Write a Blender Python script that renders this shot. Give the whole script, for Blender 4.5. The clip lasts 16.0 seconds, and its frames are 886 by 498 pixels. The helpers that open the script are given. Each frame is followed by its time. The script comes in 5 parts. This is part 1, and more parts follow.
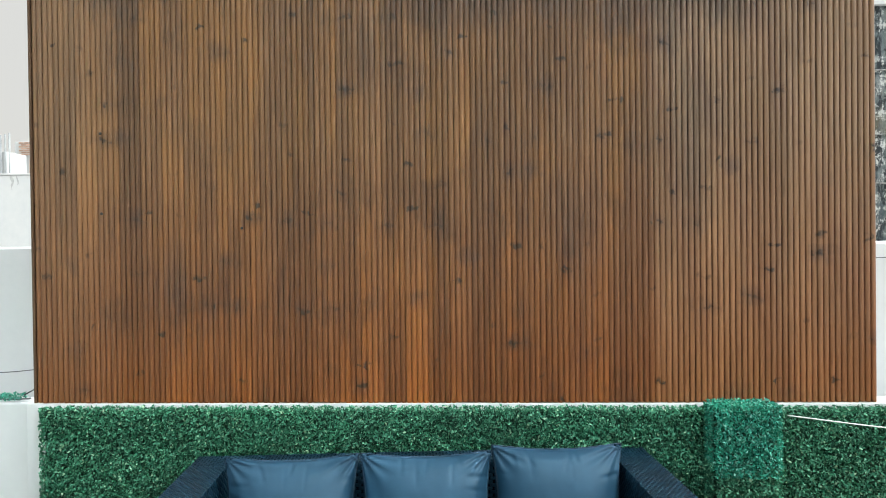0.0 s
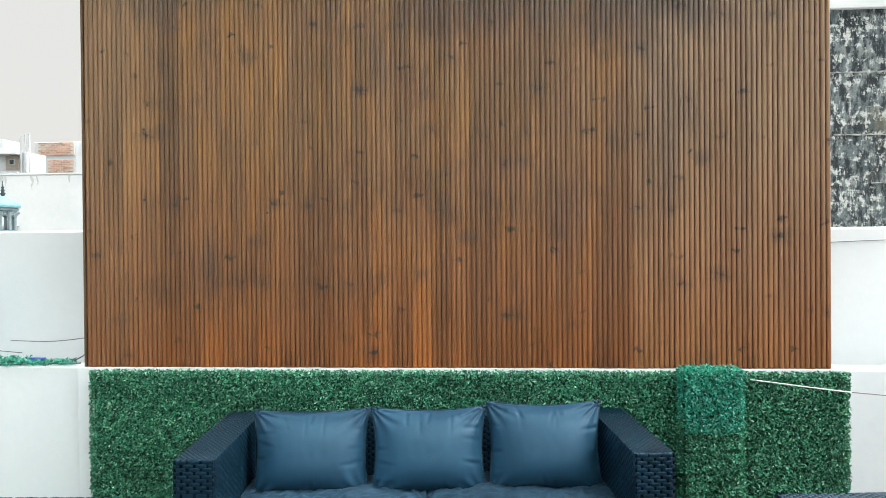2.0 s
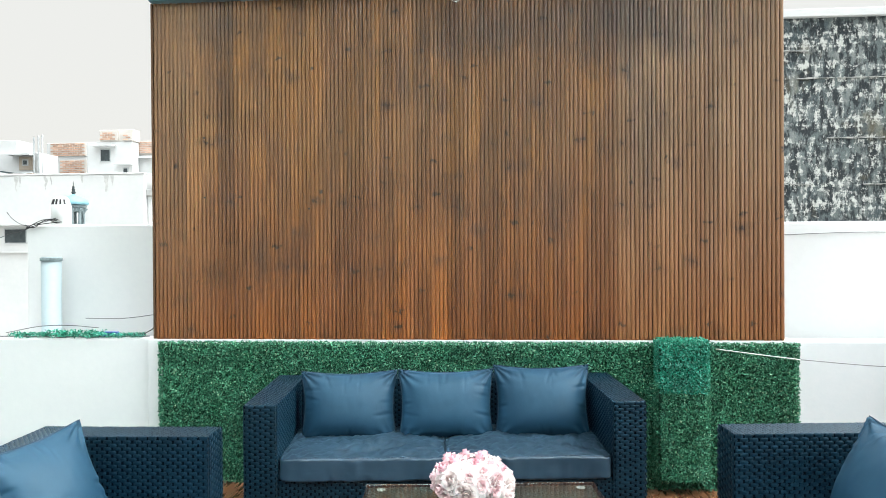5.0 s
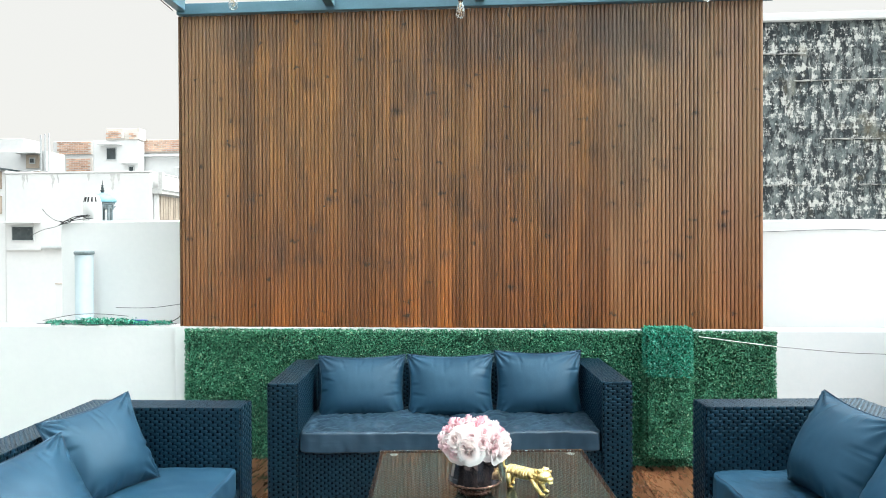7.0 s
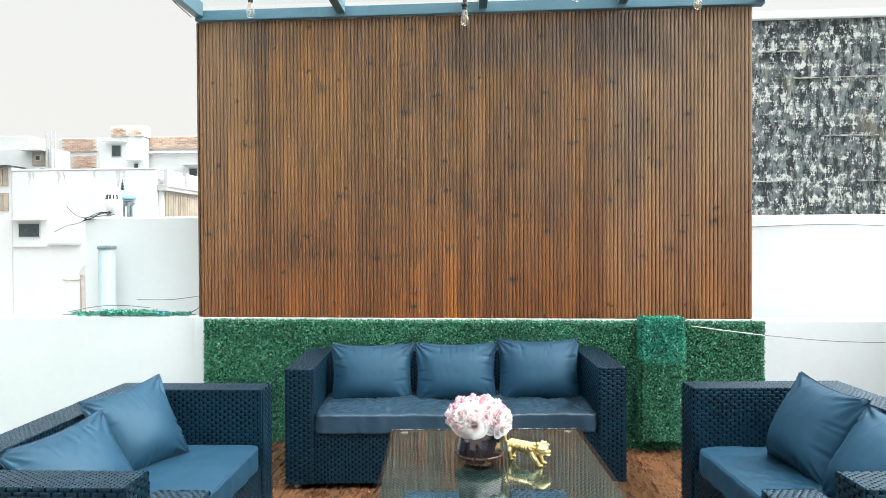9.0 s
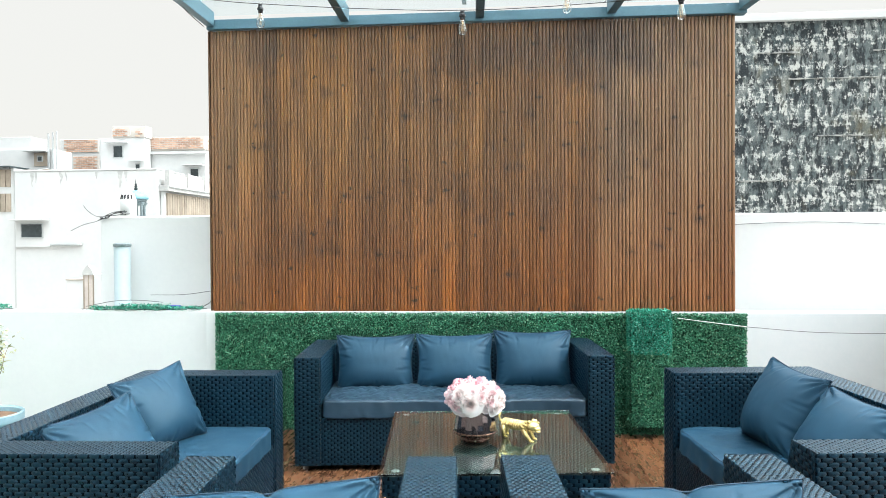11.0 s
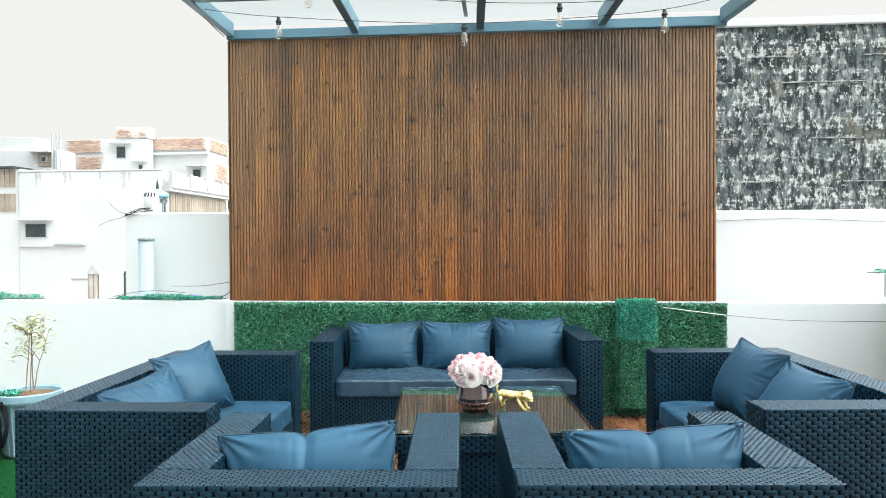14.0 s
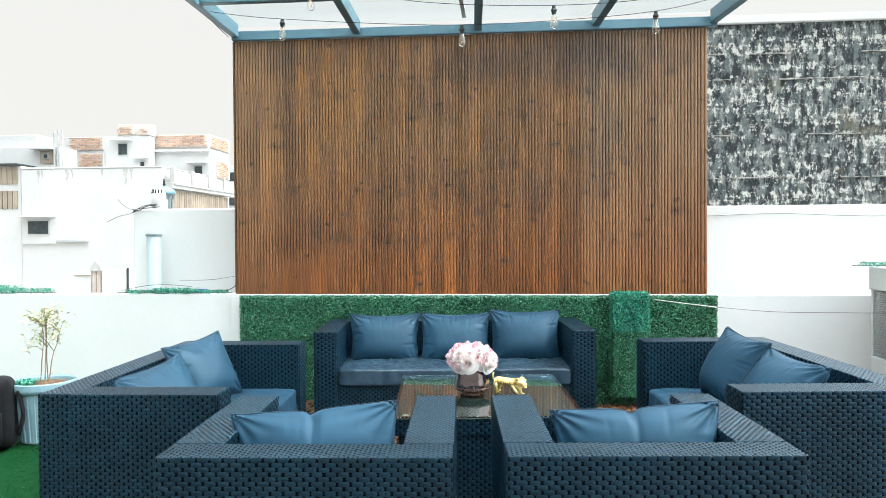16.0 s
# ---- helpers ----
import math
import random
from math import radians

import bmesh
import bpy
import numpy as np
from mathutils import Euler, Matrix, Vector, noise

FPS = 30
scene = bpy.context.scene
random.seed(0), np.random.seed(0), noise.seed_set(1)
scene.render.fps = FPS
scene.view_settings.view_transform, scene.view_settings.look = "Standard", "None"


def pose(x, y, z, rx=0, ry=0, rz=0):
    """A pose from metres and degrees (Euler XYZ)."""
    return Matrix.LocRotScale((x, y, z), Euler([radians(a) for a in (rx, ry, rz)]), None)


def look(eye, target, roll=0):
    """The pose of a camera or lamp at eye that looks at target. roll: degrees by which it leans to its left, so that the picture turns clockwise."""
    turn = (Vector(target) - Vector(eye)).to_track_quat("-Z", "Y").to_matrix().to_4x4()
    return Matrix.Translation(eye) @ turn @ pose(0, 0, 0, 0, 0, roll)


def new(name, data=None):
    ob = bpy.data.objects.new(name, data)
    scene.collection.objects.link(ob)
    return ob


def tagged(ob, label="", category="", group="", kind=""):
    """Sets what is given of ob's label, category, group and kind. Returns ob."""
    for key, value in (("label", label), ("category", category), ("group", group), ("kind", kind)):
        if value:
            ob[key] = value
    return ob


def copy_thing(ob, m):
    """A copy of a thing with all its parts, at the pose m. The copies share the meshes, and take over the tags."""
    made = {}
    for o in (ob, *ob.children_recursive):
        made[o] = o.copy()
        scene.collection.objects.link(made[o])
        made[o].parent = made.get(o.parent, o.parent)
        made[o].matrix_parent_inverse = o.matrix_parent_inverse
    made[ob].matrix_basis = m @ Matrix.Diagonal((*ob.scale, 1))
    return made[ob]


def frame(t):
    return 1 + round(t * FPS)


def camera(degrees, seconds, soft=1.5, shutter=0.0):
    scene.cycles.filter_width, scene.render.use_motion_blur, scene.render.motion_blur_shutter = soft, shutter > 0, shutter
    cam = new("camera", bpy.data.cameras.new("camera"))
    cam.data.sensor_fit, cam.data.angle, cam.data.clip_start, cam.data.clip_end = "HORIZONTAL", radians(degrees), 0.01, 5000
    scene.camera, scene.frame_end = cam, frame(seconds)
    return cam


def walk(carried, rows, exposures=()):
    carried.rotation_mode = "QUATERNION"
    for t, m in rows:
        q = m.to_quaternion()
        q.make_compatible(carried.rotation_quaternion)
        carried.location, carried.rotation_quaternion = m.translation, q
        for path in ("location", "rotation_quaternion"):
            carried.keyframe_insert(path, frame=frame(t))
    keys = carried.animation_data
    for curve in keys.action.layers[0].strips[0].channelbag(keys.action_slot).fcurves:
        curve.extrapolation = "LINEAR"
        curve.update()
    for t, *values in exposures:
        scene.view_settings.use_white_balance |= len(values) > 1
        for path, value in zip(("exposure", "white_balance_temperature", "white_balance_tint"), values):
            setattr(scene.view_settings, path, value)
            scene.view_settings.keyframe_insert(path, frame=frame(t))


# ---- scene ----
cam = camera(63.6, 16.0, soft=0.9)
PATH = [
    (0, (1.919, -3.009, 1.461), (1.823, -1.011, 1.441), -0.7),
    (0.5, (1.955, -3.087, 1.442), (1.843, -1.09, 1.421), -0.7),
    (1, (1.984, -3.178, 1.421), (1.859, -1.183, 1.399), -0.7),
    (1.5, (1.989, -3.283, 1.4), (1.86, -1.288, 1.38), -0.6),
    (2, (1.986, -3.394, 1.375), (1.855, -1.398, 1.359), -0.5),
    (2.5, (1.982, -3.492, 1.366), (1.849, -1.497, 1.35), -0.5),
    (3, (1.98, -3.607, 1.358), (1.843, -1.612, 1.343), -0.5),
    (3.5, (1.973, -3.718, 1.349), (1.834, -1.723, 1.335), -0.4),
    (4, (1.974, -3.821, 1.341), (1.831, -1.826, 1.329), -0.4),
    (4.5, (1.976, -3.927, 1.336), (1.83, -1.932, 1.322), -0.5),
    (5, (1.977, -4.025, 1.322), (1.831, -2.03, 1.308), -0.4),
    (7.5, (1.99, -4.429, 1.297), (1.833, -2.435, 1.278), -0.2),
    (8, (1.988, -4.491, 1.294), (1.828, -2.497, 1.271), -0.2),
    (8.5, (1.991, -4.547, 1.295), (1.83, -2.554, 1.267), -0.3),
    (9, (1.993, -4.597, 1.289), (1.83, -2.604, 1.262), -0.3),
    (11.5, (2.022, -4.914, 1.261), (1.858, -2.92, 1.234), -0.4),
    (12, (2.021, -4.98, 1.249), (1.858, -2.987, 1.223), -0.3),
    (12.5, (2.024, -5.037, 1.244), (1.86, -3.044, 1.217), -0.3),
    (13, (2.029, -5.11, 1.241), (1.863, -3.117, 1.214), -0.4),
    (13.5, (2.029, -5.171, 1.234), (1.865, -3.178, 1.208), -0.4),
    (14, (2.033, -5.224, 1.225), (1.868, -3.231, 1.201), -0.3),
    (14.5, (2.038, -5.273, 1.229), (1.874, -3.28, 1.202), -0.3),
    (15, (2.038, -5.319, 1.221), (1.874, -3.326, 1.192), -0.3),
    (15.5, (2.048, -5.354, 1.22), (1.882, -3.361, 1.188), -0.3),
    (16, (2.061, -5.385, 1.213), (1.893, -3.393, 1.179), -0.4),
]
walk(cam, [(t, look(eye, target, roll)) for t, eye, target, roll in PATH], [(0, -0.13), (1.2, -0.03), (2.5, 0.03), (5, 0.12), (9, 0.18), (16, 0.18)])

# ---- world and light ----
world = bpy.data.worlds.new("sky")
scene.world = world
world.use_nodes = True
wn, wl = world.node_tree.nodes, world.node_tree.links
bg = wn["Background"]
sky = wn.new("ShaderNodeTexSky")
sky.sky_type = "NISHITA"
sky.sun_disc = False
sky.sun_elevation, sky.sun_rotation = radians(49), radians(102)
sky.dust_density, sky.air_density = 4.0, 1.5
tc = wn.new("ShaderNodeTexCoord")
lift = wn.new("ShaderNodeVectorMath")
lift.operation = "DOT_PRODUCT"
lift.inputs[1].default_value = (0.40, -0.10, 0.91)
wl.new(tc.outputs["Generated"], lift.inputs[0])
ramp = wn.new("ShaderNodeValToRGB")           # hazy overcast: brightest high up, towards the veiled sun
els = ramp.color_ramp.elements
els[0].position, els[0].color = 0.0, (7.95, 7.95, 7.65, 1)
els[1].position, els[1].color = 1.0, (54.0, 59.0, 61.0, 1)
els.new(0.36).color = (8.05, 8.1, 7.85, 1)
wl.new(lift.outputs["Value"], ramp.inputs[0])
mix = wn.new("ShaderNodeMix")
mix.data_type = "RGBA"
mix.inputs[0].default_value = 0.92
wl.new(sky.outputs[0], mix.inputs[6])
wl.new(ramp.outputs[0], mix.inputs[7])
wl.new(mix.outputs[2], bg.inputs[0])
bg.inputs[1].default_value = 0.105
sun = new("sun", bpy.data.lights.new("sun", "SUN"))
sun.data.energy, sun.data.angle, sun.data.color = 2.9, radians(24), (1.0, 0.96, 0.9)
sun.matrix_world = look((10.5, -1.6, 10.5), (1.5, -1, 0))

# ---- materials ----
FLOOR = -0.03


def nodes_of(name):
    m = bpy.data.materials.new(name)
    m.use_nodes = True
    return m, m.node_tree.nodes, m.node_tree.links, m.node_tree.nodes["Principled BSDF"]


def coords(N, L, scale=(1, 1, 1), local=False):
    mp = N.new("ShaderNodeMapping")
    mp.inputs["Scale"].default_value = scale
    if local:
        L.new(N.new("ShaderNodeTexCoord").outputs["Object"], mp.inputs[0])
    else:
        L.new(N.new("ShaderNodeNewGeometry").outputs["Position"], mp.inputs[0])
    return mp.outputs[0]


def noise_tex(N, L, co, scale, detail=4, rough=0.6):
    n = N.new("ShaderNodeTexNoise")
    n.inputs["Scale"].default_value, n.inputs["Detail"].default_value, n.inputs["Roughness"].default_value = scale, detail, rough
    L.new(co, n.inputs["Vector"])
    return n.outputs["Fac"]


def remap(N, L, val, a, b, c=0.0, d=1.0):
    r = N.new("ShaderNodeMapRange")
    for i, v in zip((1, 2, 3, 4), (a, b, c, d)):
        r.inputs[i].default_value = v
    L.new(val, r.inputs[0])
    return r.outputs[0]


def blend(N, L, fac, a, b, mode="MIX"):
    m = N.new("ShaderNodeMix")
    m.data_type, m.blend_type = "RGBA", mode
    if isinstance(fac, float):
        m.inputs[0].default_value = fac
    else:
        L.new(fac, m.inputs[0])
    for i, v in ((6, a), (7, b)):
        if isinstance(v, tuple):
            m.inputs[i].default_value = (*v, 1)
        else:
            L.new(v, m.inputs[i])
    return m.outputs[2]


def bumped(N, L, B, height, strength, distance=0.01):
    b = N.new("ShaderNodeBump")
    b.inputs["Strength"].default_value, b.inputs["Distance"].default_value = strength, distance
    L.new(height, b.inputs["Height"])
    L.new(b.outputs[0], B.inputs["Normal"])


def surface(name, c1, c2, big=2.0, fine=40.0, rough=(0.4, 0.6), metal=0.0, bump=0.2, stretch=(1, 1, 1), vary=0.0, spec=0.5, coat=0.0, dist=0.003):
    """Two-scale variation of colour and gloss with fine relief; vary: difference from piece to piece."""
    m, N, L, B = nodes_of(name)
    co = coords(N, L, stretch)
    a, b = noise_tex(N, L, co, big, 5), noise_tex(N, L, co, fine, 4)
    f = N.new("ShaderNodeMath")
    f.operation = "MULTIPLY_ADD"
    L.new(a, f.inputs[0])
    f.inputs[1].default_value = 0.65
    s = N.new("ShaderNodeMath")
    s.operation = "MULTIPLY"
    L.new(b, s.inputs[0])
    s.inputs[1].default_value = 0.35
    L.new(s.outputs[0], f.inputs[2])
    fac = remap(N, L, f.outputs[0], 0.36, 0.64)
    col = blend(N, L, fac, c1, c2)
    if vary:
        rnd = N.new("ShaderNodeObjectInfo").outputs["Random"]
        hsv = N.new("ShaderNodeHueSaturation")
        L.new(remap(N, L, rnd, 0, 1, 1 - vary, 1 + vary), hsv.inputs["Value"])
        L.new(col, hsv.inputs["Color"])
        col = hsv.outputs[0]
    L.new(col, B.inputs["Base Color"])
    L.new(remap(N, L, b, 0.3, 0.7, rough[0], rough[1]), B.inputs["Roughness"])
    B.inputs["Metallic"].default_value = metal
    B.inputs["Specular IOR Level"].default_value = spec
    B.inputs["Coat Weight"].default_value = coat
    if bump:
        bumped(N, L, B, b, bump, dist)
    return m


# irregular dark patches of the slat wall: centre, half size, depth
DARK_PATCHES = (((2.72, 2.56), (0.62, 0.26), 0.75), ((1.95, 2.50), (0.42, 0.16), 0.6), ((0.42, 2.60), (0.30, 0.14), 0.5), ((2.83, 1.95), (0.12, 0.55), 0.5), ((1.46, 2.28), (0.10, 0.22), 0.5), ((2.30, 1.55), (0.16, 0.2), 0.35), ((0.62, 1.30), (0.14, 0.16), 0.4))


def wood_material():
    m, N, L, B = nodes_of("stained_wood")
    geo = N.new("ShaderNodeNewGeometry").outputs["Position"]
    sp = N.new("ShaderNodeSeparateXYZ")
    L.new(geo, sp.inputs[0])
    q = N.new("ShaderNodeMath")
    q.operation = "MULTIPLY"
    L.new(sp.outputs["X"], q.inputs[0])
    q.inputs[1].default_value = 1 / 0.0948
    fl = N.new("ShaderNodeMath")
    fl.operation = "FLOOR"
    L.new(q.outputs[0], fl.inputs[0])
    wn1 = N.new("ShaderNodeTexWhiteNoise")
    wn1.noise_dimensions = "1D"
    L.new(fl.outputs[0], wn1.inputs["W"])
    # every slat takes its grain from another part of the tree
    rnd = N.new("ShaderNodeObjectInfo").outputs["Random"]
    off = N.new("ShaderNodeCombineXYZ")
    mul = N.new("ShaderNodeMath")
    mul.operation = "MULTIPLY"
    L.new(rnd, mul.inputs[0])
    mul.inputs[1].default_value = 40
    L.new(mul.outputs[0], off.inputs["Z"])
    add = N.new("ShaderNodeVectorMath")
    L.new(geo, add.inputs[0])
    L.new(off.outputs[0], add.inputs[1])
    mp = N.new("ShaderNodeMapping")
    mp.inputs["Scale"].default_value = (110, 110, 1.6)
    L.new(add.outputs[0], mp.inputs[0])
    grain = noise_tex(N, L, mp.outputs[0], 1.0, 8, 0.68)
    offb = N.new("ShaderNodeCombineXYZ")
    mulb = N.new("ShaderNodeMath")
    mulb.operation = "MULTIPLY"
    L.new(wn1.outputs["Value"], mulb.inputs[0])
    mulb.inputs[1].default_value = 1.7
    L.new(mulb.outputs[0], offb.inputs["Z"])
    addb = N.new("ShaderNodeVectorMath")
    L.new(geo, addb.inputs[0])
    L.new(offb.outputs[0], addb.inputs[1])
    mp2 = N.new("ShaderNodeMapping")
    mp2.inputs["Scale"].default_value = (5, 1, 0.8)
    L.new(addb.outputs[0], mp2.inputs[0])
    cloud = noise_tex(N, L, mp2.outputs[0], 1.0, 4, 0.55)
    mp3 = N.new("ShaderNodeMapping")
    mp3.inputs["Scale"].default_value = (2.2, 1, 1.5)
    L.new(geo, mp3.inputs[0])
    stain = noise_tex(N, L, mp3.outputs[0], 1.5, 6, 0.66)
    base = blend(N, L, remap(N, L, grain, 0.3, 0.7), (0.105, 0.050, 0.021), (0.215, 0.103, 0.041))
    base = blend(N, L, remap(N, L, cloud, 0.48, 0.70, 0.0, 0.75), base, (0.31, 0.135, 0.034))
    hsv = N.new("ShaderNodeHueSaturation")
    tone = N.new("ShaderNodeMath")
    tone.operation = "ADD"
    L.new(remap(N, L, wn1.outputs["Value"], 0, 1, -0.24, 0.16), tone.inputs[0])
    L.new(remap(N, L, rnd, 0, 1, 0.95, 1.05), tone.inputs[1])
    L.new(tone.outputs[0], hsv.inputs["Value"])
    L.new(base, hsv.inputs["Color"])
    col = blend(N, L, remap(N, L, stain, 0.54, 0.70, 0.0, 0.7), hsv.outputs[0], (0.048, 0.028, 0.018))
    pale = N.new("ShaderNodeMath")
    pale.operation = "MAXIMUM"
    L.new(remap(N, L, sp.outputs["X"], 2.64, 2.67, 0.0, 0.5), pale.inputs[0])
    L.new(remap(N, L, sp.outputs["X"], 0.42, 0.20, 0.0, 0.28), pale.inputs[1])
    patchy = N.new("ShaderNodeMath")
    patchy.operation = "MULTIPLY"
    L.new(pale.outputs[0], patchy.inputs[0])
    L.new(remap(N, L, cloud, 0.3, 0.6, 0.35, 1.25), patchy.inputs[1])
    col = blend(N, L, patchy.outputs[0], col, (0.26, 0.165, 0.095))
    # slat colour turns redder and deeper towards the bottom
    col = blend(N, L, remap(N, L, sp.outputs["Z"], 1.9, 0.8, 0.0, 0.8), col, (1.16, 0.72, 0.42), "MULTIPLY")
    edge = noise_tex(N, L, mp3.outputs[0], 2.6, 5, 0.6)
    for (sx, sz), (rx, rz), deep in DARK_PATCHES:
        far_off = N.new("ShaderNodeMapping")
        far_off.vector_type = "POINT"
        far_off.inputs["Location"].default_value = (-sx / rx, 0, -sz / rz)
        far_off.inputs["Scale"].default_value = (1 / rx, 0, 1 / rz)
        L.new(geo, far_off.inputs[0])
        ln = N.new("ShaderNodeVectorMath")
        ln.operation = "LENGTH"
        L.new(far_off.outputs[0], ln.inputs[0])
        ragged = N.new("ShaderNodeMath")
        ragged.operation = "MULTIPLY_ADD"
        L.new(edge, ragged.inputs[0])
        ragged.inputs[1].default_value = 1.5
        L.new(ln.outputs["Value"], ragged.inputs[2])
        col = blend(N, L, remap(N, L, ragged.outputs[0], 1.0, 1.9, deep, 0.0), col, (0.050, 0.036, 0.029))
    vor = N.new("ShaderNodeTexVoronoi")
    mp4 = N.new("ShaderNodeMapping")
    mp4.inputs["Scale"].default_value = (4.6, 0.2, 5.6)
    warp = N.new("ShaderNodeTexNoise")
    warp.inputs["Scale"].default_value, warp.inputs["Detail"].default_value = 22.0, 4.0
    L.new(geo, warp.inputs["Vector"])
    wv = N.new("ShaderNodeVectorMath")
    wv.operation = "MULTIPLY_ADD"
    L.new(warp.outputs["Color"], wv.inputs[0])
    wv.inputs[1].default_value = (0.16, 0.0, 0.05)
    L.new(geo, wv.inputs[2])
    L.new(wv.outputs[0], mp4.inputs[0])
    ks = N.new("ShaderNodeSeparateXYZ")
    L.new(mp4.outputs[0], ks.inputs[0])
    kc = N.new("ShaderNodeCombineXYZ")
    L.new(ks.outputs["X"], kc.inputs["X"])
    L.new(ks.outputs["Z"], kc.inputs["Y"])
    vor.voronoi_dimensions = "2D"
    L.new(kc.outputs[0], vor.inputs["Vector"])
    vor.inputs["Scale"].default_value = 1.0
    vsep = N.new("ShaderNodeSeparateColor")
    L.new(vor.outputs["Color"], vsep.inputs[0])
    some = remap(N, L, vsep.outputs[0], 0.15, 0.9)
    knot = remap(N, L, vor.outputs["Distance"], 0.02, 0.095, 1.0, 0.0)
    halo = N.new("ShaderNodeMath")
    halo.operation = "MULTIPLY"
    L.new(remap(N, L, vor.outputs["Distance"], 0.05, 0.30, 1.0, 0.0), halo.inputs[0])
    L.new(remap(N, L, vsep.outputs[1], 0.5, 1.0, 0.0, 0.5), halo.inputs[1])
    col = blend(N, L, halo.outputs[0], col, (0.046, 0.031, 0.026))
    km = N.new("ShaderNodeMath")
    km.operation = "MULTIPLY"
    L.new(some, km.inputs[0])
    L.new(knot, km.inputs[1])
    col = blend(N, L, remap(N, L, km.outputs[0], 0, 0.7, 0, 0.95), col, (0.024, 0.013, 0.008))
    L.new(col, B.inputs["Base Color"])
    L.new(remap(N, L, grain, 0.3, 0.7, 0.34, 0.48), B.inputs["Roughness"])
    B.inputs["Specular IOR Level"].default_value = 0.4
    B.inputs["Coat Weight"].default_value, B.inputs["Coat Roughness"].default_value = 0.3, 0.3
    bumped(N, L, B, grain, 0.3, 0.0015)
    return m


def leaf_material(name, stops, rough=0.45, spec=0.35):
    m, N, L, B = nodes_of(name)
    r = N.new("ShaderNodeNewGeometry").outputs["Random Per Island"]
    cr = N.new("ShaderNodeValToRGB")
    els = cr.color_ramp.elements
    els[0].position, els[0].color = stops[0][0], (*stops[0][1], 1)
    els[1].position, els[1].color = stops[-1][0], (*stops[-1][1], 1)
    for p, c in stops[1:-1]:
        e = els.new(p)
        e.color = (*c, 1)
    L.new(r, cr.inputs[0])
    patch = noise_tex(N, L, coords(N, L), 5.0, 3)
    hsv = N.new("ShaderNodeHueSaturation")
    L.new(remap(N, L, patch, 0.3, 0.7, 0.75, 1.25), hsv.inputs["Value"])
    L.new(cr.outputs[0], hsv.inputs["Color"])
    L.new(hsv.outputs[0], B.inputs["Base Color"])
    B.inputs["Roughness"].default_value = rough
    B.inputs["Specular IOR Level"].default_value = spec
    return m


def stone_material():
    """Old cement streaked downwards with black growth, grey-green wash and white lime."""
    m, N, L, B = nodes_of("weathered_facade")
    wash = noise_tex(N, L, coords(N, L, (0.6, 1.0, 0.9)), 0.9, 5, 0.6)
    streak = noise_tex(N, L, coords(N, L, (1.0, 1.0, 0.42)), 5.5, 7, 0.72)
    blot = noise_tex(N, L, coords(N, L, (1.0, 1.0, 0.6)), 3.0, 6, 0.7)
    flake = noise_tex(N, L, coords(N, L, (1.0, 1.0, 0.55)), 8.0, 7, 0.76)
    course = noise_tex(N, L, coords(N, L, (0.35, 1.0, 2.4)), 1.4, 8, 0.75)
    col = blend(N, L, remap(N, L, wash, 0.36, 0.64), (0.040, 0.060, 0.066), (0.125, 0.152, 0.153))
    col = blend(N, L, remap(N, L, blot, 0.47, 0.62, 0.0, 0.75), col, (0.245, 0.262, 0.250))
    col = blend(N, L, remap(N, L, streak, 0.46, 0.54, 0.0, 0.96), col, (0.007, 0.013, 0.017))
    both = N.new("ShaderNodeMath")
    both.operation = "MULTIPLY_ADD"
    L.new(course, both.inputs[0])
    both.inputs[1].default_value = 0.55
    L.new(flake, both.inputs[2])
    col = blend(N, L, remap(N, L, both.outputs[0], 0.80, 0.87, 0.0, 0.9), col, (0.56, 0.57, 0.54))
    moss = noise_tex(N, L, coords(N, L, (1.0, 1.0, 0.7)), 1.7, 4, 0.6)
    col = blend(N, L, remap(N, L, moss, 0.58, 0.70, 0.0, 0.35), col, (0.24, 0.21, 0.13))
    L.new(col, B.inputs["Base Color"])
    B.inputs["Roughness"].default_value = 0.85
    bumped(N, L, B, flake, 0.9, 0.10)
    return m


def clear(name, tint, rough=0.0, ior=1.45):
    m, N, L, B = nodes_of(name)
    B.inputs["Base Color"].default_value = (*tint, 1)
    B.inputs["Roughness"].default_value = rough
    B.inputs["IOR"].default_value = ior
    B.inputs["Transmission Weight"].default_value = 1.0
    return m


WOOD = wood_material()
WOOD_DARK = surface("panel_backing", (0.07, 0.034, 0.014), (0.11, 0.054, 0.022), 3, 60, (0.6, 0.8))
PLASTER = surface("white_plaster", (0.67, 0.68, 0.675), (0.715, 0.72, 0.71), 1.1, 25, (0.75, 0.9), bump=0.25)
# darker, bluer copy of the white plaster: the east parapet's shade as colour
PLASTER_SHADE = surface("bluish_shade_plaster", (0.60, 0.64, 0.65), (0.66, 0.68, 0.685), 0.9, 25, (0.75, 0.9), bump=0.25)
PLASTER_FAR = surface("weathered_white_plaster", (0.49, 0.505, 0.505), (0.56, 0.56, 0.55), 0.35, 3.0, (0.8, 0.9), bump=0.1)
GREYWASH = surface("grey_cement", (0.32, 0.34, 0.345), (0.47, 0.485, 0.48), 0.5, 6.0, (0.8, 0.9))
SOOTED = surface("sooted_cement", (0.30, 0.305, 0.30), (0.50, 0.50, 0.485), 1.2, 6.0, (0.8, 0.9))
DOOR = surface("faded_door_paint", (0.42, 0.37, 0.34), (0.58, 0.52, 0.48), 2.0, 12.0, (0.7, 0.85))
BRICK = surface("orange_brick", (0.40, 0.235, 0.16), (0.55, 0.38, 0.29), 0.8, 8.0, (0.8, 0.95), vary=0.3)
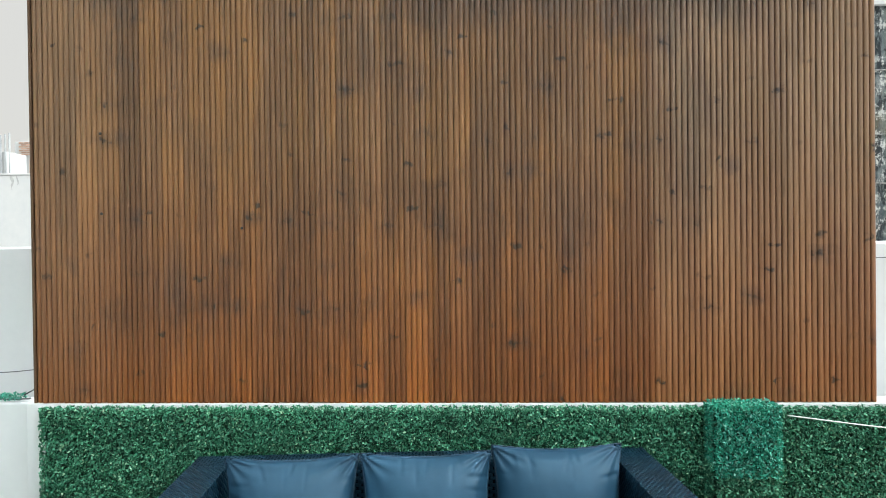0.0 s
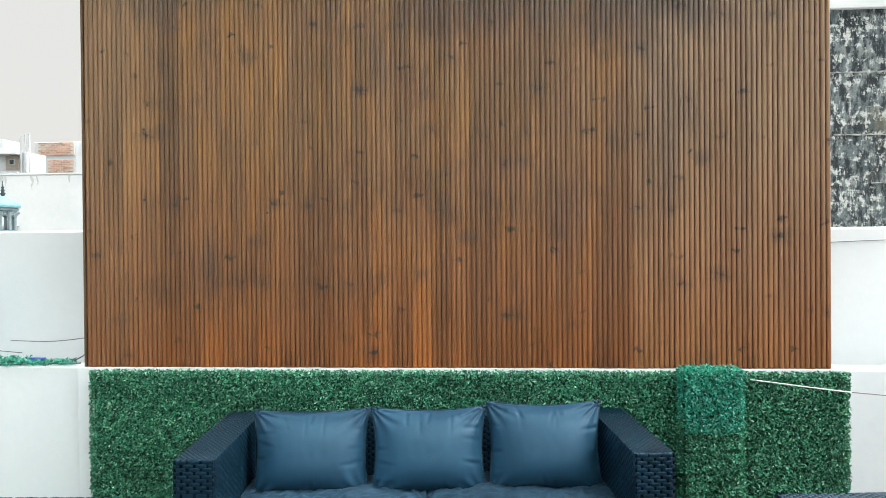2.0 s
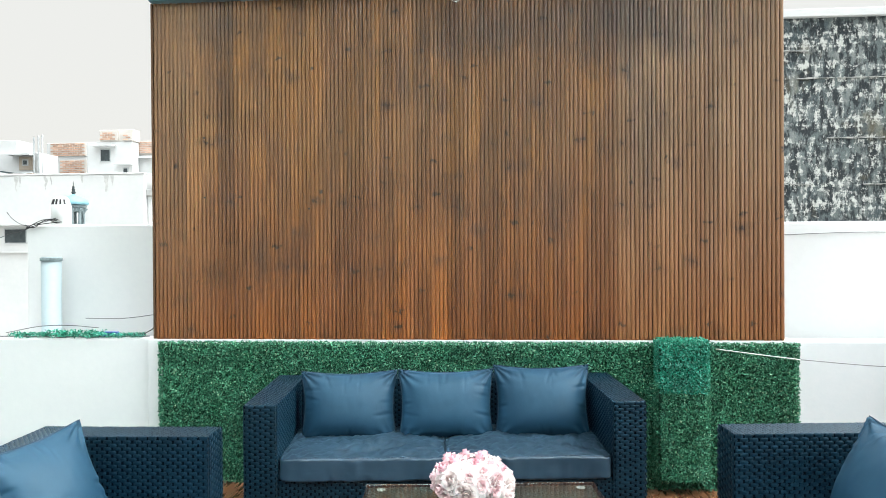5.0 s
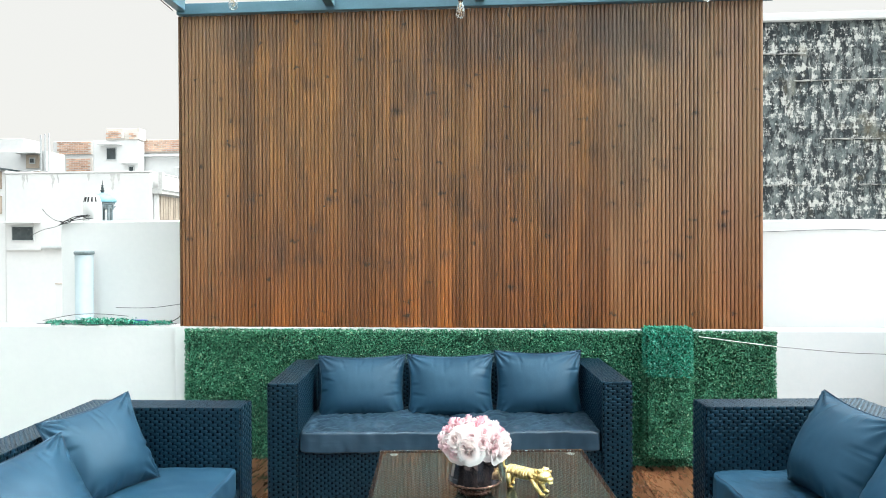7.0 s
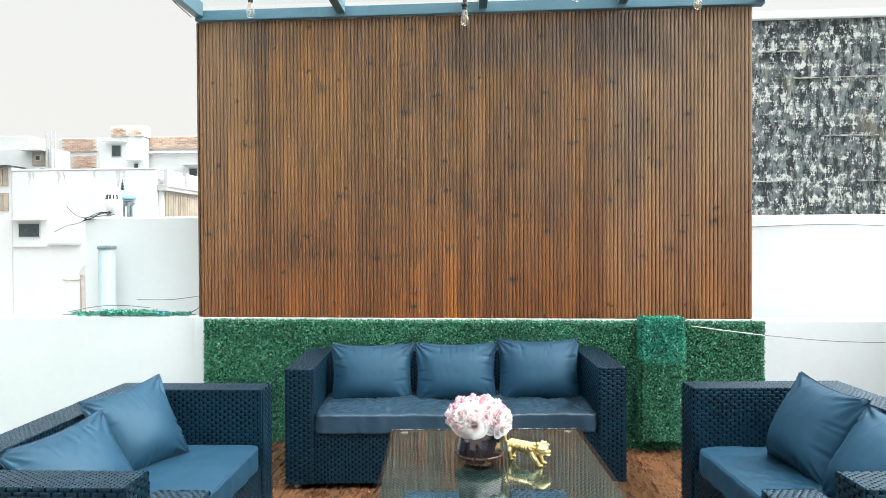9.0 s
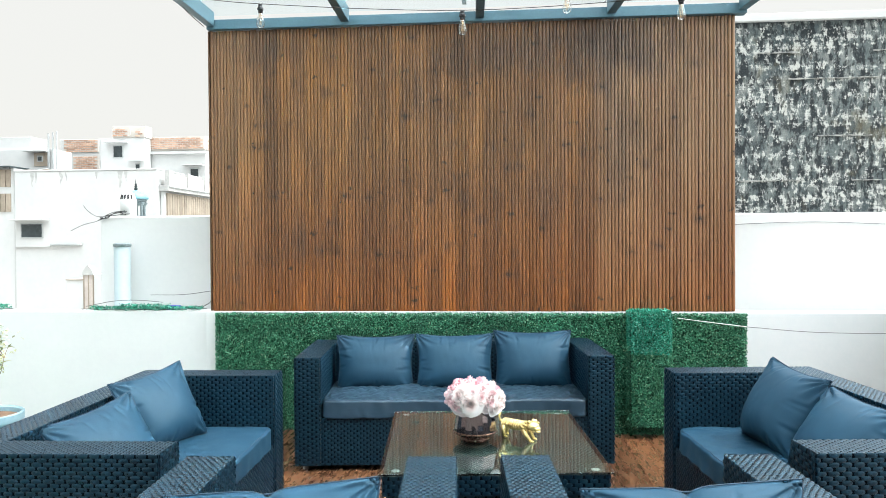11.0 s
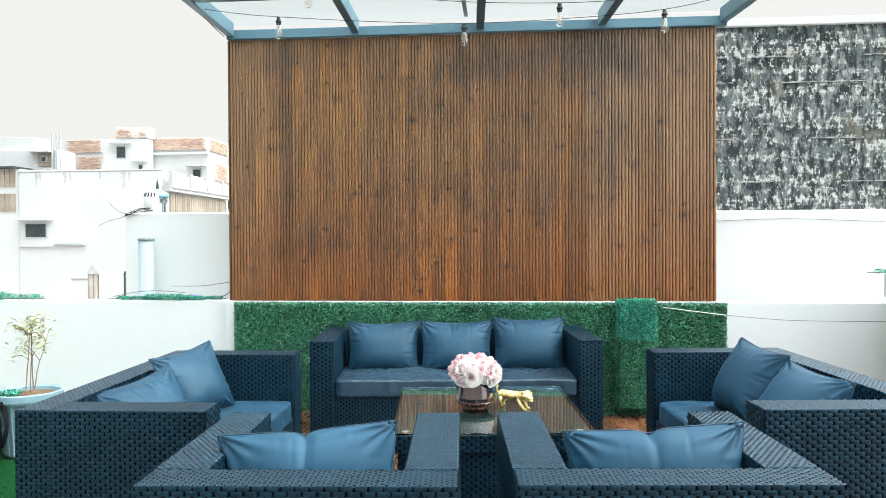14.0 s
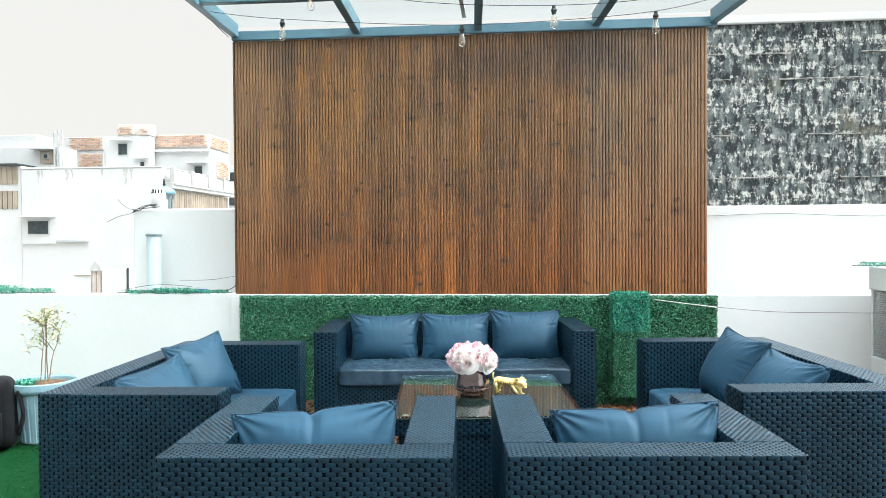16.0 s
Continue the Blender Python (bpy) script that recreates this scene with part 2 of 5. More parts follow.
MORTAR = surface("mortar", (0.46, 0.43, 0.39), (0.58, 0.545, 0.51), 1.0, 9.0, (0.85, 0.95))
FARBROWN = surface("weathered_shutter", (0.22, 0.18, 0.14), (0.34, 0.29, 0.23), 0.6, 5.0, (0.6, 0.8), vary=0.15)
FARDARK = surface("dark_window_pane", (0.02, 0.03, 0.032), (0.05, 0.065, 0.07), 1.0, 6.0, (0.1, 0.3), bump=0)
STONE = stone_material()
PIPE_BLUE = surface("pale_blue_plastic", (0.29, 0.365, 0.39), (0.34, 0.41, 0.43), 2.0, 30.0, (0.4, 0.55), bump=0.05)
LIME = surface("lime_stained_cement", (0.08, 0.09, 0.09), (0.48, 0.48, 0.45), 5.0, 14.0, (0.8, 0.9), bump=0.4, stretch=(1, 1, 0.6))
RATTAN = surface("woven_resin_strand", (0.0015, 0.0080, 0.0155), (0.0038, 0.0190, 0.0330), 9.0, 160.0, (0.25, 0.37), bump=0.10, spec=0.62)
RATTAN.node_tree.nodes["Principled BSDF"].inputs["Specular Tint"].default_value = (0.42, 0.76, 1.0, 1)
# paler than the sides' strands: the glass's sky haze is mixed into the colour
TABLE_WEAVE = surface("glass_haze_strand", (0.020, 0.044, 0.043), (0.042, 0.078, 0.074), 9.0, 160.0, (0.3, 0.45), bump=0.15, spec=0.35)
# near-black: the shade between the woven strands is put into this colour
GAP_SHADE = surface("weave_gap_shade", (0.0008, 0.003, 0.006), (0.0016, 0.005, 0.009), 9.0, 80.0, (0.85, 0.95), spec=0.03)
CLOTH = surface("navy_outdoor_fabric", (0.0070, 0.036, 0.068), (0.0120, 0.052, 0.094), 4.0, 420.0, (0.52, 0.63), bump=0.2, vary=0.10, dist=0.001, spec=0.45)
CLOTH.node_tree.nodes["Principled BSDF"].inputs["Specular Tint"].default_value = (0.62, 0.86, 1.0, 1)
VINYL = surface("navy_vinyl_cover", (0.0110, 0.0300, 0.0500), (0.0190, 0.0450, 0.0710), 3.0, 300.0, (0.34, 0.46), bump=0.15, vary=0.08, dist=0.001, spec=0.5)
SEAM = surface("navy_piping", (0.013, 0.036, 0.066), (0.022, 0.055, 0.095), 6.0, 300.0, (0.5, 0.65))
STEEL = surface("slate_blue_painted_steel", (0.060, 0.135, 0.175), (0.085, 0.175, 0.22), 2.5, 60.0, (0.35, 0.5), bump=0.08)
TURF_BASE = surface("turf_backing", (0.0025, 0.038, 0.010), (0.004, 0.046, 0.013), 4.0, 80.0, (0.8, 0.95), spec=0.08)
PLANK = surface("brown_deck_tile", (0.050, 0.022, 0.012), (0.175, 0.078, 0.036), 2.2, 26.0, (0.18, 0.4), bump=0.15, stretch=(1.6, 0.35, 1), vary=0.22)
GROUT = surface("dark_grout", (0.03, 0.018, 0.012), (0.05, 0.032, 0.022), 5.0, 60.0, (0.8, 0.9))
LEAF = leaf_material("boxwood_leaf", [(0.0, (0.010, 0.085, 0.042)), (0.45, (0.026, 0.170, 0.090)), (0.78, (0.075, 0.300, 0.175)), (0.95, (0.15, 0.40, 0.24)), (1.0, (0.34, 0.50, 0.32))], 0.55)
LEAF_TEAL = leaf_material("faded_teal_leaf", [(0.0, (0.008, 0.14, 0.085)), (0.5, (0.018, 0.27, 0.17)), (0.85, (0.05, 0.36, 0.25)), (1.0, (0.24, 0.50, 0.40))])
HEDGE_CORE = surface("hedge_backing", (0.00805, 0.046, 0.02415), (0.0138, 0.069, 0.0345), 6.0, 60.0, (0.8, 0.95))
TURF = leaf_material("turf_blade", [(0.0, (0.0022, 0.030, 0.0078)), (0.6, (0.003, 0.034, 0.009)), (1.0, (0.0045, 0.038, 0.0115))], 0.85, 0.04)
FOLIAGE = leaf_material("pale_plant_leaf", [(0.0, (0.22, 0.26, 0.11)), (0.4, (0.52, 0.52, 0.27)), (1.0, (0.78, 0.74, 0.52))], 0.5)
BARK = surface("plant_stem", (0.16, 0.11, 0.07), (0.3, 0.22, 0.15), 12.0, 120.0, (0.7, 0.9))
SOIL = surface("potting_soil", (0.10, 0.055, 0.03), (0.20, 0.12, 0.07), 12.0, 90.0, (0.85, 0.95), bump=0.8, dist=0.01)
POTMAT = surface("grey_white_pot_plastic", (0.48, 0.52, 0.51), (0.60, 0.63, 0.62), 4.0, 60.0, (0.4, 0.55))
POT_BLUE = surface("blue_grey_pot_plastic", (0.18, 0.30, 0.355), (0.25, 0.385, 0.44), 4.0, 60.0, (0.4, 0.55))
GLASS = clear("tabletop_glass", (0.84, 0.95, 0.925), 0.0, 1.5)
ROOFGLASS = clear("roof_glass", (0.90, 0.965, 0.985), 0.0, 1.05)
BULBGLASS = clear("bulb_glass", (0.99, 0.98, 0.96), 0.03, 1.35)
BULBGLASS.node_tree.nodes["Principled BSDF"].inputs["Transmission Weight"].default_value = 0.97
SMOKED = surface("smoked_mirror_glass", (0.12, 0.095, 0.096), (0.21, 0.165, 0.16), 5.0, 40.0, (0.02, 0.05), metal=0.9, bump=0)
BRONZE = surface("bronze_ring", (0.09, 0.05, 0.04), (0.16, 0.095, 0.07), 8.0, 90.0, (0.2, 0.35), metal=0.9)
GOLD = surface("polished_gold", (0.70, 0.52, 0.20), (0.90, 0.74, 0.38), 18.0, 160.0, (0.24, 0.42), metal=1.0, bump=0.3)
BLACK = surface("black_plastic", (0.008, 0.009, 0.011), (0.016, 0.017, 0.02), 8.0, 120.0, (0.4, 0.6))
CABLE = surface("grey_cable", (0.09, 0.09, 0.095), (0.16, 0.16, 0.165), 8.0, 60.0, (0.5, 0.7))
WHITECORD = surface("white_cord", (0.66, 0.66, 0.62), (0.8, 0.8, 0.77), 8.0, 60.0, (0.5, 0.7))
FILAMENT = surface("filament_brass", (0.45, 0.28, 0.12), (0.65, 0.45, 0.2), 8.0, 60.0, (0.3, 0.4), metal=0.8)
NYLON = surface("black_nylon", (0.005, 0.006, 0.008), (0.013, 0.014, 0.017), 10.0, 200.0, (0.6, 0.8), bump=0.4, spec=0.2)
TANKBLUE = surface("turquoise_enamel", (0.13, 0.30, 0.36), (0.22, 0.42, 0.48), 8.0, 60.0, (0.4, 0.6))
IRONGREY = surface("patinated_grey_metal", (0.12, 0.16, 0.17), (0.24, 0.29, 0.30), 10.0, 80.0, (0.5, 0.7))
BLUE = surface("blue_plastic", (0.03, 0.06, 0.30), (0.05, 0.09, 0.40), 5.0, 60.0, (0.35, 0.5))
CITY = surface("city_ground", (0.28, 0.27, 0.25), (0.42, 0.41, 0.39), 0.02, 0.6, (0.9, 0.95))
def petal_material(name, heart, outer):
    """Petals that blush towards the heart of the rose and pale to the rim."""
    m, N, L, B = nodes_of(name)
    co = coords(N, L, (1, 1, 0), True)
    ln = N.new("ShaderNodeVectorMath")
    ln.operation = "LENGTH"
    L.new(co, ln.inputs[0])
    vein = noise_tex(N, L, coords(N, L, (1, 1, 1), True), 90.0, 4)
    col = blend(N, L, remap(N, L, ln.outputs["Value"], 0.006, 0.026), heart, outer)
    col = blend(N, L, remap(N, L, vein, 0.45, 0.75, 0.0, 0.3), col, heart)
    L.new(col, B.inputs["Base Color"])
    B.inputs["Roughness"].default_value = 0.6
    B.inputs["Specular IOR Level"].default_value = 0.25
    return m


PETALS = [petal_material("rose_petal_pink", (0.74, 0.40, 0.45), (0.85, 0.72, 0.73)),
          petal_material("rose_petal_blush", (0.78, 0.54, 0.56), (0.87, 0.80, 0.79)),
          petal_material("rose_petal_cream", (0.82, 0.68, 0.66), (0.88, 0.85, 0.83))]


# ---- mesh helpers ----
def part(name, bm, material, parent=None, label="", smooth=False):
    me = bpy.data.meshes.new(name)
    bm.to_mesh(me)
    bm.free()
    return link(name, me, material, parent, label, smooth)


def link(name, me, material, parent=None, label="", smooth=False):
    if material:
        me.materials.append(material)
    if smooth:
        me.polygons.foreach_set("use_smooth", [True] * len(me.polygons))
    ob = new(name, me)
    if parent:
        ob.parent = parent
    if label:
        ob["label"] = label
    return ob


def array_mesh(name, verts, quads):
    verts, quads = np.asarray(verts, np.float32).reshape(-1, 3), np.asarray(quads, np.int32)
    me = bpy.data.meshes.new(name)
    n = quads.shape[1]
    me.vertices.add(len(verts))
    me.vertices.foreach_set("co", verts.ravel())
    me.loops.add(quads.size)
    me.loops.foreach_set("vertex_index", quads.ravel())
    me.polygons.add(len(quads))
    me.polygons.foreach_set("loop_start", np.arange(0, quads.size, n, dtype=np.int32))
    me.update(calc_edges=True)
    me.validate()
    return me


def add_box(bm, x0, x1, y0, y1, z0, z1, bevel=0.0, seg=2):
    m = Matrix.LocRotScale(((x0 + x1) / 2, (y0 + y1) / 2, (z0 + z1) / 2), None, (x1 - x0, y1 - y0, z1 - z0))
    r = bmesh.ops.create_cube(bm, size=1.0, matrix=m)
    if bevel:
        es = list({e for v in r["verts"] for e in v.link_edges})
        bmesh.ops.bevel(bm, geom=es, offset=bevel, segments=seg, affect="EDGES", profile=0.5)
    return bm


def box(x0, x1, y0, y1, z0, z1, bevel=0.0, seg=2):
    return add_box(bmesh.new(), x0, x1, y0, y1, z0, z1, bevel, seg)


def lathe(profile, steps=32, flute=0.0, nfl=0):
    bm = bmesh.new()
    rings = []
    for r, z in profile:
        ring = []
        for i in range(steps):
            a = 2 * math.pi * i / steps
            rr = r * (1 + flute * math.cos(nfl * a)) if flute else r
            ring.append(bm.verts.new((rr * math.cos(a), rr * math.sin(a), z)))
        rings.append(ring)
    for a, b in zip(rings, rings[1:]):
        for i in range(steps):
            bm.faces.new((a[i], a[(i + 1) % steps], b[(i + 1) % steps], b[i]))
    bm.faces.new(list(reversed(rings[0])))
    bm.faces.new(rings[-1])
    bmesh.ops.recalc_face_normals(bm, faces=bm.faces)
    return bm


def add_tube(bm, pts, radii, sides=6):
    pts = [Vector(p) for p in pts]
    if not isinstance(radii, (list, tuple)):
        radii = [radii] * len(pts)
    rings = []
    for i, p in enumerate(pts):
        d = (pts[min(i + 1, len(pts) - 1)] - pts[max(i - 1, 0)]).normalized()
        q = d.to_track_quat("Z", "Y")
        rings.append([bm.verts.new(p + q @ Vector((radii[i] * math.cos(2 * math.pi * k / sides), radii[i] * math.sin(2 * math.pi * k / sides), 0))) for k in range(sides)])
    for a, b in zip(rings, rings[1:]):
        for k in range(sides):
            bm.faces.new((a[k], a[(k + 1) % sides], b[(k + 1) % sides], b[k]))
    bm.faces.new(list(reversed(rings[0])))
    bm.faces.new(rings[-1])
    return bm


def sag(a, b, drop, n=16, wobble=0.0, seed=0):
    r = random.Random(seed)
    a, b = Vector(a), Vector(b)
    out = []
    for i in range(n + 1):
        t = i / n
        p = a.lerp(b, t)
        p.z -= drop * 4 * t * (1 - t)
        p.z += r.uniform(-wobble, wobble)
        out.append(p)
    return out


def empty(name, m=None):
    ob = new(name)
    ob.empty_display_size = 0.1
    if m is not None:
        ob.matrix_world = m
    return ob


# ---- setting ----
ground = tagged(part("ground", box(-400, 400, -60, 900, -9.4, -9.0), CITY), "pale dusty city ground far below the roof terrace", "ground", kind="structure")
slab = tagged(part("terrace_slab", box(-3.2, 6.6, -6.8, 0.16, -0.4, -0.045), GROUT), "concrete roof slab with dark grout under the tiles", "floor slab", kind="structure")
house = tagged(part("house_below", box(-3.2, 6.6, -6.8, 0.16, -9.0, -0.402), PLASTER), "plastered house walls beneath the roof terrace", "building", kind="structure")

parapet = tagged(part("parapet_front", box(-0.05, 3.62, 0.0, 0.15, -0.045, 0.779, 0.004), PLASTER), "white plastered parapet behind the artificial hedge", "parapet", kind="structure")
tagged(part("parapet_west", box(-3.2, -0.053, 0.03, 0.15, -0.045, 0.778, 0.01), PLASTER), "low white plastered parapet wall topped with ivy", "parapet", kind="structure")
tagged(part("parapet_east", box(3.623, 6.6, 0.02, 0.15, -0.045, 0.775, 0.01), PLASTER_SHADE), "low white plastered parapet wall with bluish shade put into its colour", "parapet", kind="structure")
tagged(part("wall_neighbour", box(-1.02, 1.0, 0.35, 0.55, -9.0, 1.462, 0.012), PLASTER), "plain white plastered wall of the neighbouring roof", "wall", kind="structure")
tagged(part("wall_neighbour", box(1.002, 9.0, 0.35, 0.55, -9.0, 1.44, 0.012), PLASTER), "plain white plastered wall of the neighbouring roof", "wall", kind="structure")
tagged(part("wall_left", box(-3.35, -3.2, -6.8, 0.15, -0.4, 0.8, 0.01), PLASTER), "low white side parapet of the terrace", "parapet", kind="structure")
tagged(part("wall_right", box(6.6, 6.75, -6.8, 0.15, -0.4, 0.8, 0.01), PLASTER), "low white side parapet of the terrace", "parapet", kind="structure")
tagged(part("wall_rear", box(-3.35, 6.75, -7.0, -6.8, -9.0, 2.95, 0.01), PLASTER), "plain white house wall closing the terrace", "wall", kind="structure")
pipe = tagged(empty("vent_pipe", Matrix.Translation((-0.785, 0.24, -9.0))), "pale blue plastic vent pipe with a grey cap", "pipe")
part("tube", lathe([(0.058, 0.0), (0.058, 10.232)], 28), PIPE_BLUE, pipe, smooth=True)
part("cap", lathe([(0.061, 10.233), (0.064, 10.236), (0.064, 10.252), (0.05, 10.258)], 28), IRONGREY, pipe, "grey cap")

# dark weathered building beyond the neighbour's wall
facade = tagged(part("stained_building", box(4.2, 26, 12.0, 18, -9, 6.15), STONE), "dark weathered facade streaked with white lime stains", "building")
part("coping", box(4.15, 26.05, 11.9, 18.05, 6.152, 6.33, 0.02), PLASTER_FAR, facade, "pale plastered coping")
r = random.Random(31)
for z in (2.55, 3.55, 4.85, 5.45):
    x = 4.3 + r.uniform(0, 0.4)
    while x < 12.5:
        w = r.uniform(0.25, 1.0)
        bm = box(x, x + w, -0.03, 0.0, -0.012, 0.012, 0.004, 1)
        bmesh.ops.subdivide_edges(bm, edges=[e for e in bm.edges if abs(e.verts[0].co.x - e.verts[1].co.x) > 0.2], cuts=7)
        for v in bm.verts:
            v.co.z += 0.012 * noise.noise(Vector((v.co.x * 1.3, z, 0.0))) + 0.022 * noise.noise(Vector((v.co.x * 9, z, v.co.z * 60)))
        bm.transform(Matrix.Translation((0, 11.998, z)))
        part("ledge", bm, LIME, facade, "broken lime-stained ledge")
        x += w + r.choice((0.02, 0.05, 0.5, 1.1, 1.6))


# ---- slatted wood wall ----
PANEL_X0, PANEL_X1, PANEL_Z0, PANEL_Z1 = 0.0, 3.555, 0.782, 2.728
panel = tagged(empty("wood_slat_wall", Matrix.Translation((1.78, 0.03, PANEL_Z0))), "tall screen of narrow brown-stained vertical wood slats with knots", "slat wall")


def world_part(ob, thing):
    """Parents ob to thing and leaves it where it stands."""
    ob.parent = thing
    ob.matrix_parent_inverse = thing.matrix_world.inverted()
    return ob


world_part(part("backing_board", box(PANEL_X0, PANEL_X1, 0.022, 0.05, PANEL_Z0 - 0.003, PANEL_Z1 - 0.01), WOOD_DARK), panel)
world_part(part("edge_batten", box(PANEL_X0 - 0.012, PANEL_X0 - 0.001, -0.002, 0.05, PANEL_Z0, PANEL_Z1, 0.002), WOOD_DARK), panel)

# ---- artificial hedge ----
rng = np.random.default_rng(7)


def leaves_on(origin, u, v, n, lu, lv, count, depth, size, tilt=0.9):
    """Small folded leaves scattered over a rectangle, standing off it by up to depth."""
    o, u, v, n = (np.array(k, float) for k in (origin, u, v, n))
    c = o + rng.random((count, 1)) * lu * u + rng.random((count, 1)) * lv * v + rng.random((count, 1)) ** 0.7 * depth * n
    d = rng.normal(size=(count, 3))
    d += n * 0.5
    d /= np.linalg.norm(d, axis=1, keepdims=True)
    f = n + rng.normal(size=(count, 3)) * tilt * 0.6
    s = np.cross(d, f)
    s /= np.linalg.norm(s, axis=1, keepdims=True) + 1e-6
    k = np.cross(s, d)
    L = size * rng.uniform(0.7, 1.35, (count, 1))
    W = L * 0.27
    tip, root = c + d * L * 0.5, c - d * L * 0.5
    a, b = c + s * W + k * L * 0.10, c - s * W + k * L * 0.10
    verts = np.stack((root, a, tip, b), axis=1).reshape(-1, 3)
    i = np.arange(count)[:, None] * 4
    tris = np.concatenate((i + np.array([[0, 1, 2]]), i + np.array([[0, 2, 3]])), axis=0)
    return verts, tris


def leaf_mat(name, specs, material, thing, label=""):
    vs, ts, k = [], [], 0
    for sp in specs:
        v, t = leaves_on(*sp)
        vs.append(v)
        ts.append(t + k)
        k += len(v)
    ob = link(name, array_mesh(name, np.concatenate(vs), np.concatenate(ts)), material)
    ob["kind"] = "stuff"
    if label:
        ob["label"] = label
    return world_part(ob, thing)


hedge = tagged(empty("artificial_hedge", Matrix.Translation((1.8, -0.02, FLOOR))), "panel of dense green artificial boxwood leaves along the parapet", "hedge")
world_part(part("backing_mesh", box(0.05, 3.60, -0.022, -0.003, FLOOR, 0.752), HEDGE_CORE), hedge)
Y = (0, -1, 0)
leaf_mat("leaves", [((0.045, -0.018, FLOOR), (1, 0, 0), (0, 0, 1), Y, 3.555, 0.798, 122000, 0.046, 0.0136),
                    ((0.05, -0.05, 0.752), (1, 0, 0), (0, 1, 0), (0, 0, 1), 3.55, 0.045, 2600, 0.02, 0.016),
                    ((3.595, -0.05, FLOOR), (0, 1, 0), (0, 0, 1), (1, 0, 0), 0.045, 0.80, 1200, 0.018, 0.016),
                    ((0.055, -0.05, FLOOR), (0, 1, 0), (0, 0, 1), (-1, 0, 0), 0.045, 0.80, 1200, 0.018, 0.016)], LEAF, hedge)
column = tagged(empty("hedge_column", Matrix.Translation((2.97, -0.09, FLOOR))), "square post wrapped in artificial boxwood with a faded teal upper half", "hedge column")
CX0, CX1, CY = 2.850, 3.098, -0.13
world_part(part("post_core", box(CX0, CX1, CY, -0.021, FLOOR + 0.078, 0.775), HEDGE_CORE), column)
leaf_mat("lower_leaves", [((CX0, CY, FLOOR + 0.078), (1, 0, 0), (0, 0, 1), Y, CX1 - CX0, 0.502, 7500, 0.03, 0.0135),
                          ((CX0, CY - 0.01, FLOOR + 0.078), (0, 1, 0), (0, 0, 1), (-1, 0, 0), 0.08, 0.525, 2000, 0.02, 0.0135),
                          ((CX1, CY - 0.01, FLOOR + 0.078), (0, 1, 0), (0, 0, 1), (1, 0, 0), 0.08, 0.525, 2000, 0.02, 0.0135)], LEAF, column)
leaf_mat("upper_leaves", [((CX0 - 0.004, CY - 0.006, 0.52), (1, 0, 0), (0, 0, 1), Y, CX1 - CX0 + 0.008, 0.285, 4400, 0.034, 0.0135),
                          ((CX0, CY - 0.01, 0.54), (0, 1, 0), (0, 0, 1), (-1, 0, 0), 0.10, 0.255, 1300, 0.014, 0.0135),
                          ((CX1, CY - 0.01, 0.54), (0, 1, 0), (0, 0, 1), (1, 0, 0), 0.10, 0.255, 1300, 0.016, 0.0135),
                          ((CX0, CY - 0.01, 0.775), (1, 0, 0), (0, 1, 0), (0, 0, 1), CX1 - CX0, 0.11, 1300, 0.03, 0.0135)], LEAF_TEAL, column, "faded teal upper leaves")


# ---- ivy garlands on the parapet ----
def garland(name, x0, x1, y, z, count, material, label, height=0.05):
    g = tagged(empty(name, Matrix.Translation(((x0 + x1) / 2, y, z))), label, "garland")
    leaf_mat("leaves", [((x0, y - 0.05, z + 0.002), (1, 0, 0), (0, 1, 0), (0, 0, 1), x1 - x0, 0.09, count, height * 0.7, 0.017),
                        ((x0 + 0.25 * (x1 - x0), y - 0.05, z + 0.006), (1, 0, 0), (0, 1, 0), (0, 0, 1), (x1 - x0) * 0.45, 0.09, count // 3, height, 0.018)], material, g)
    bm = bmesh.new()
    add_tube(bm, sag((x0 - 0.06, y - 0.03, z + 0.012), (x1 + 0.04, y - 0.02, z + 0.012), 0.004, 14, 0.004, 3), 0.004)
    world_part(part("wire_stem", bm, CABLE), g)
    return g


garland("ivy_garland", -0.93, -0.10, 0.07, 0.778, 1250, LEAF_TEAL, "strip of green artificial ivy lying along the white parapet", 0.038)
garland("ivy_garland", -2.5, -1.55, 0.07, 0.778, 1300, LEAF_TEAL, "strip of teal artificial ivy lying along the white parapet", 0.06)
tagged(part("blue_box", box(-0.37, -0.275, 0.075, 0.105, 0.779, 0.812, 0.003), BLUE), "small blue plastic box lying among the ivy", "box")


# ---- pergola ----
pergola = tagged(empty("pergola", Matrix.Translation((1.8, 0.02, PANEL_Z1))), "slate blue steel pergola with a clear glass roof", "pergola")
BZ0, BZ1 = 2.752, 2.85
BEAMS = ((0.02, 0.03), (0.965, 0.035), (1.88, 0.045), (2.745, 0.075), (3.59, 0.105))   # place at the slat wall, drift towards the house
for x, k in BEAMS:
    bm = box(x - 0.028, x + 0.028, -6.79, -0.032, BZ0, BZ1, 0.004)
    for v in bm.verts:
        v.co.x -= k * v.co.y
    world_part(part("beam", bm, STEEL), pergola)
world_part(part("back_beam", box(-0.01, 3.62, -0.03, 0.04, 2.732, 2.80, 0.004), STEEL), pergola)
world_part(part("cross_beam", box(0.076, 0.963, -0.80, -0.74, 2.765, 2.84, 0.004), STEEL), pergola)
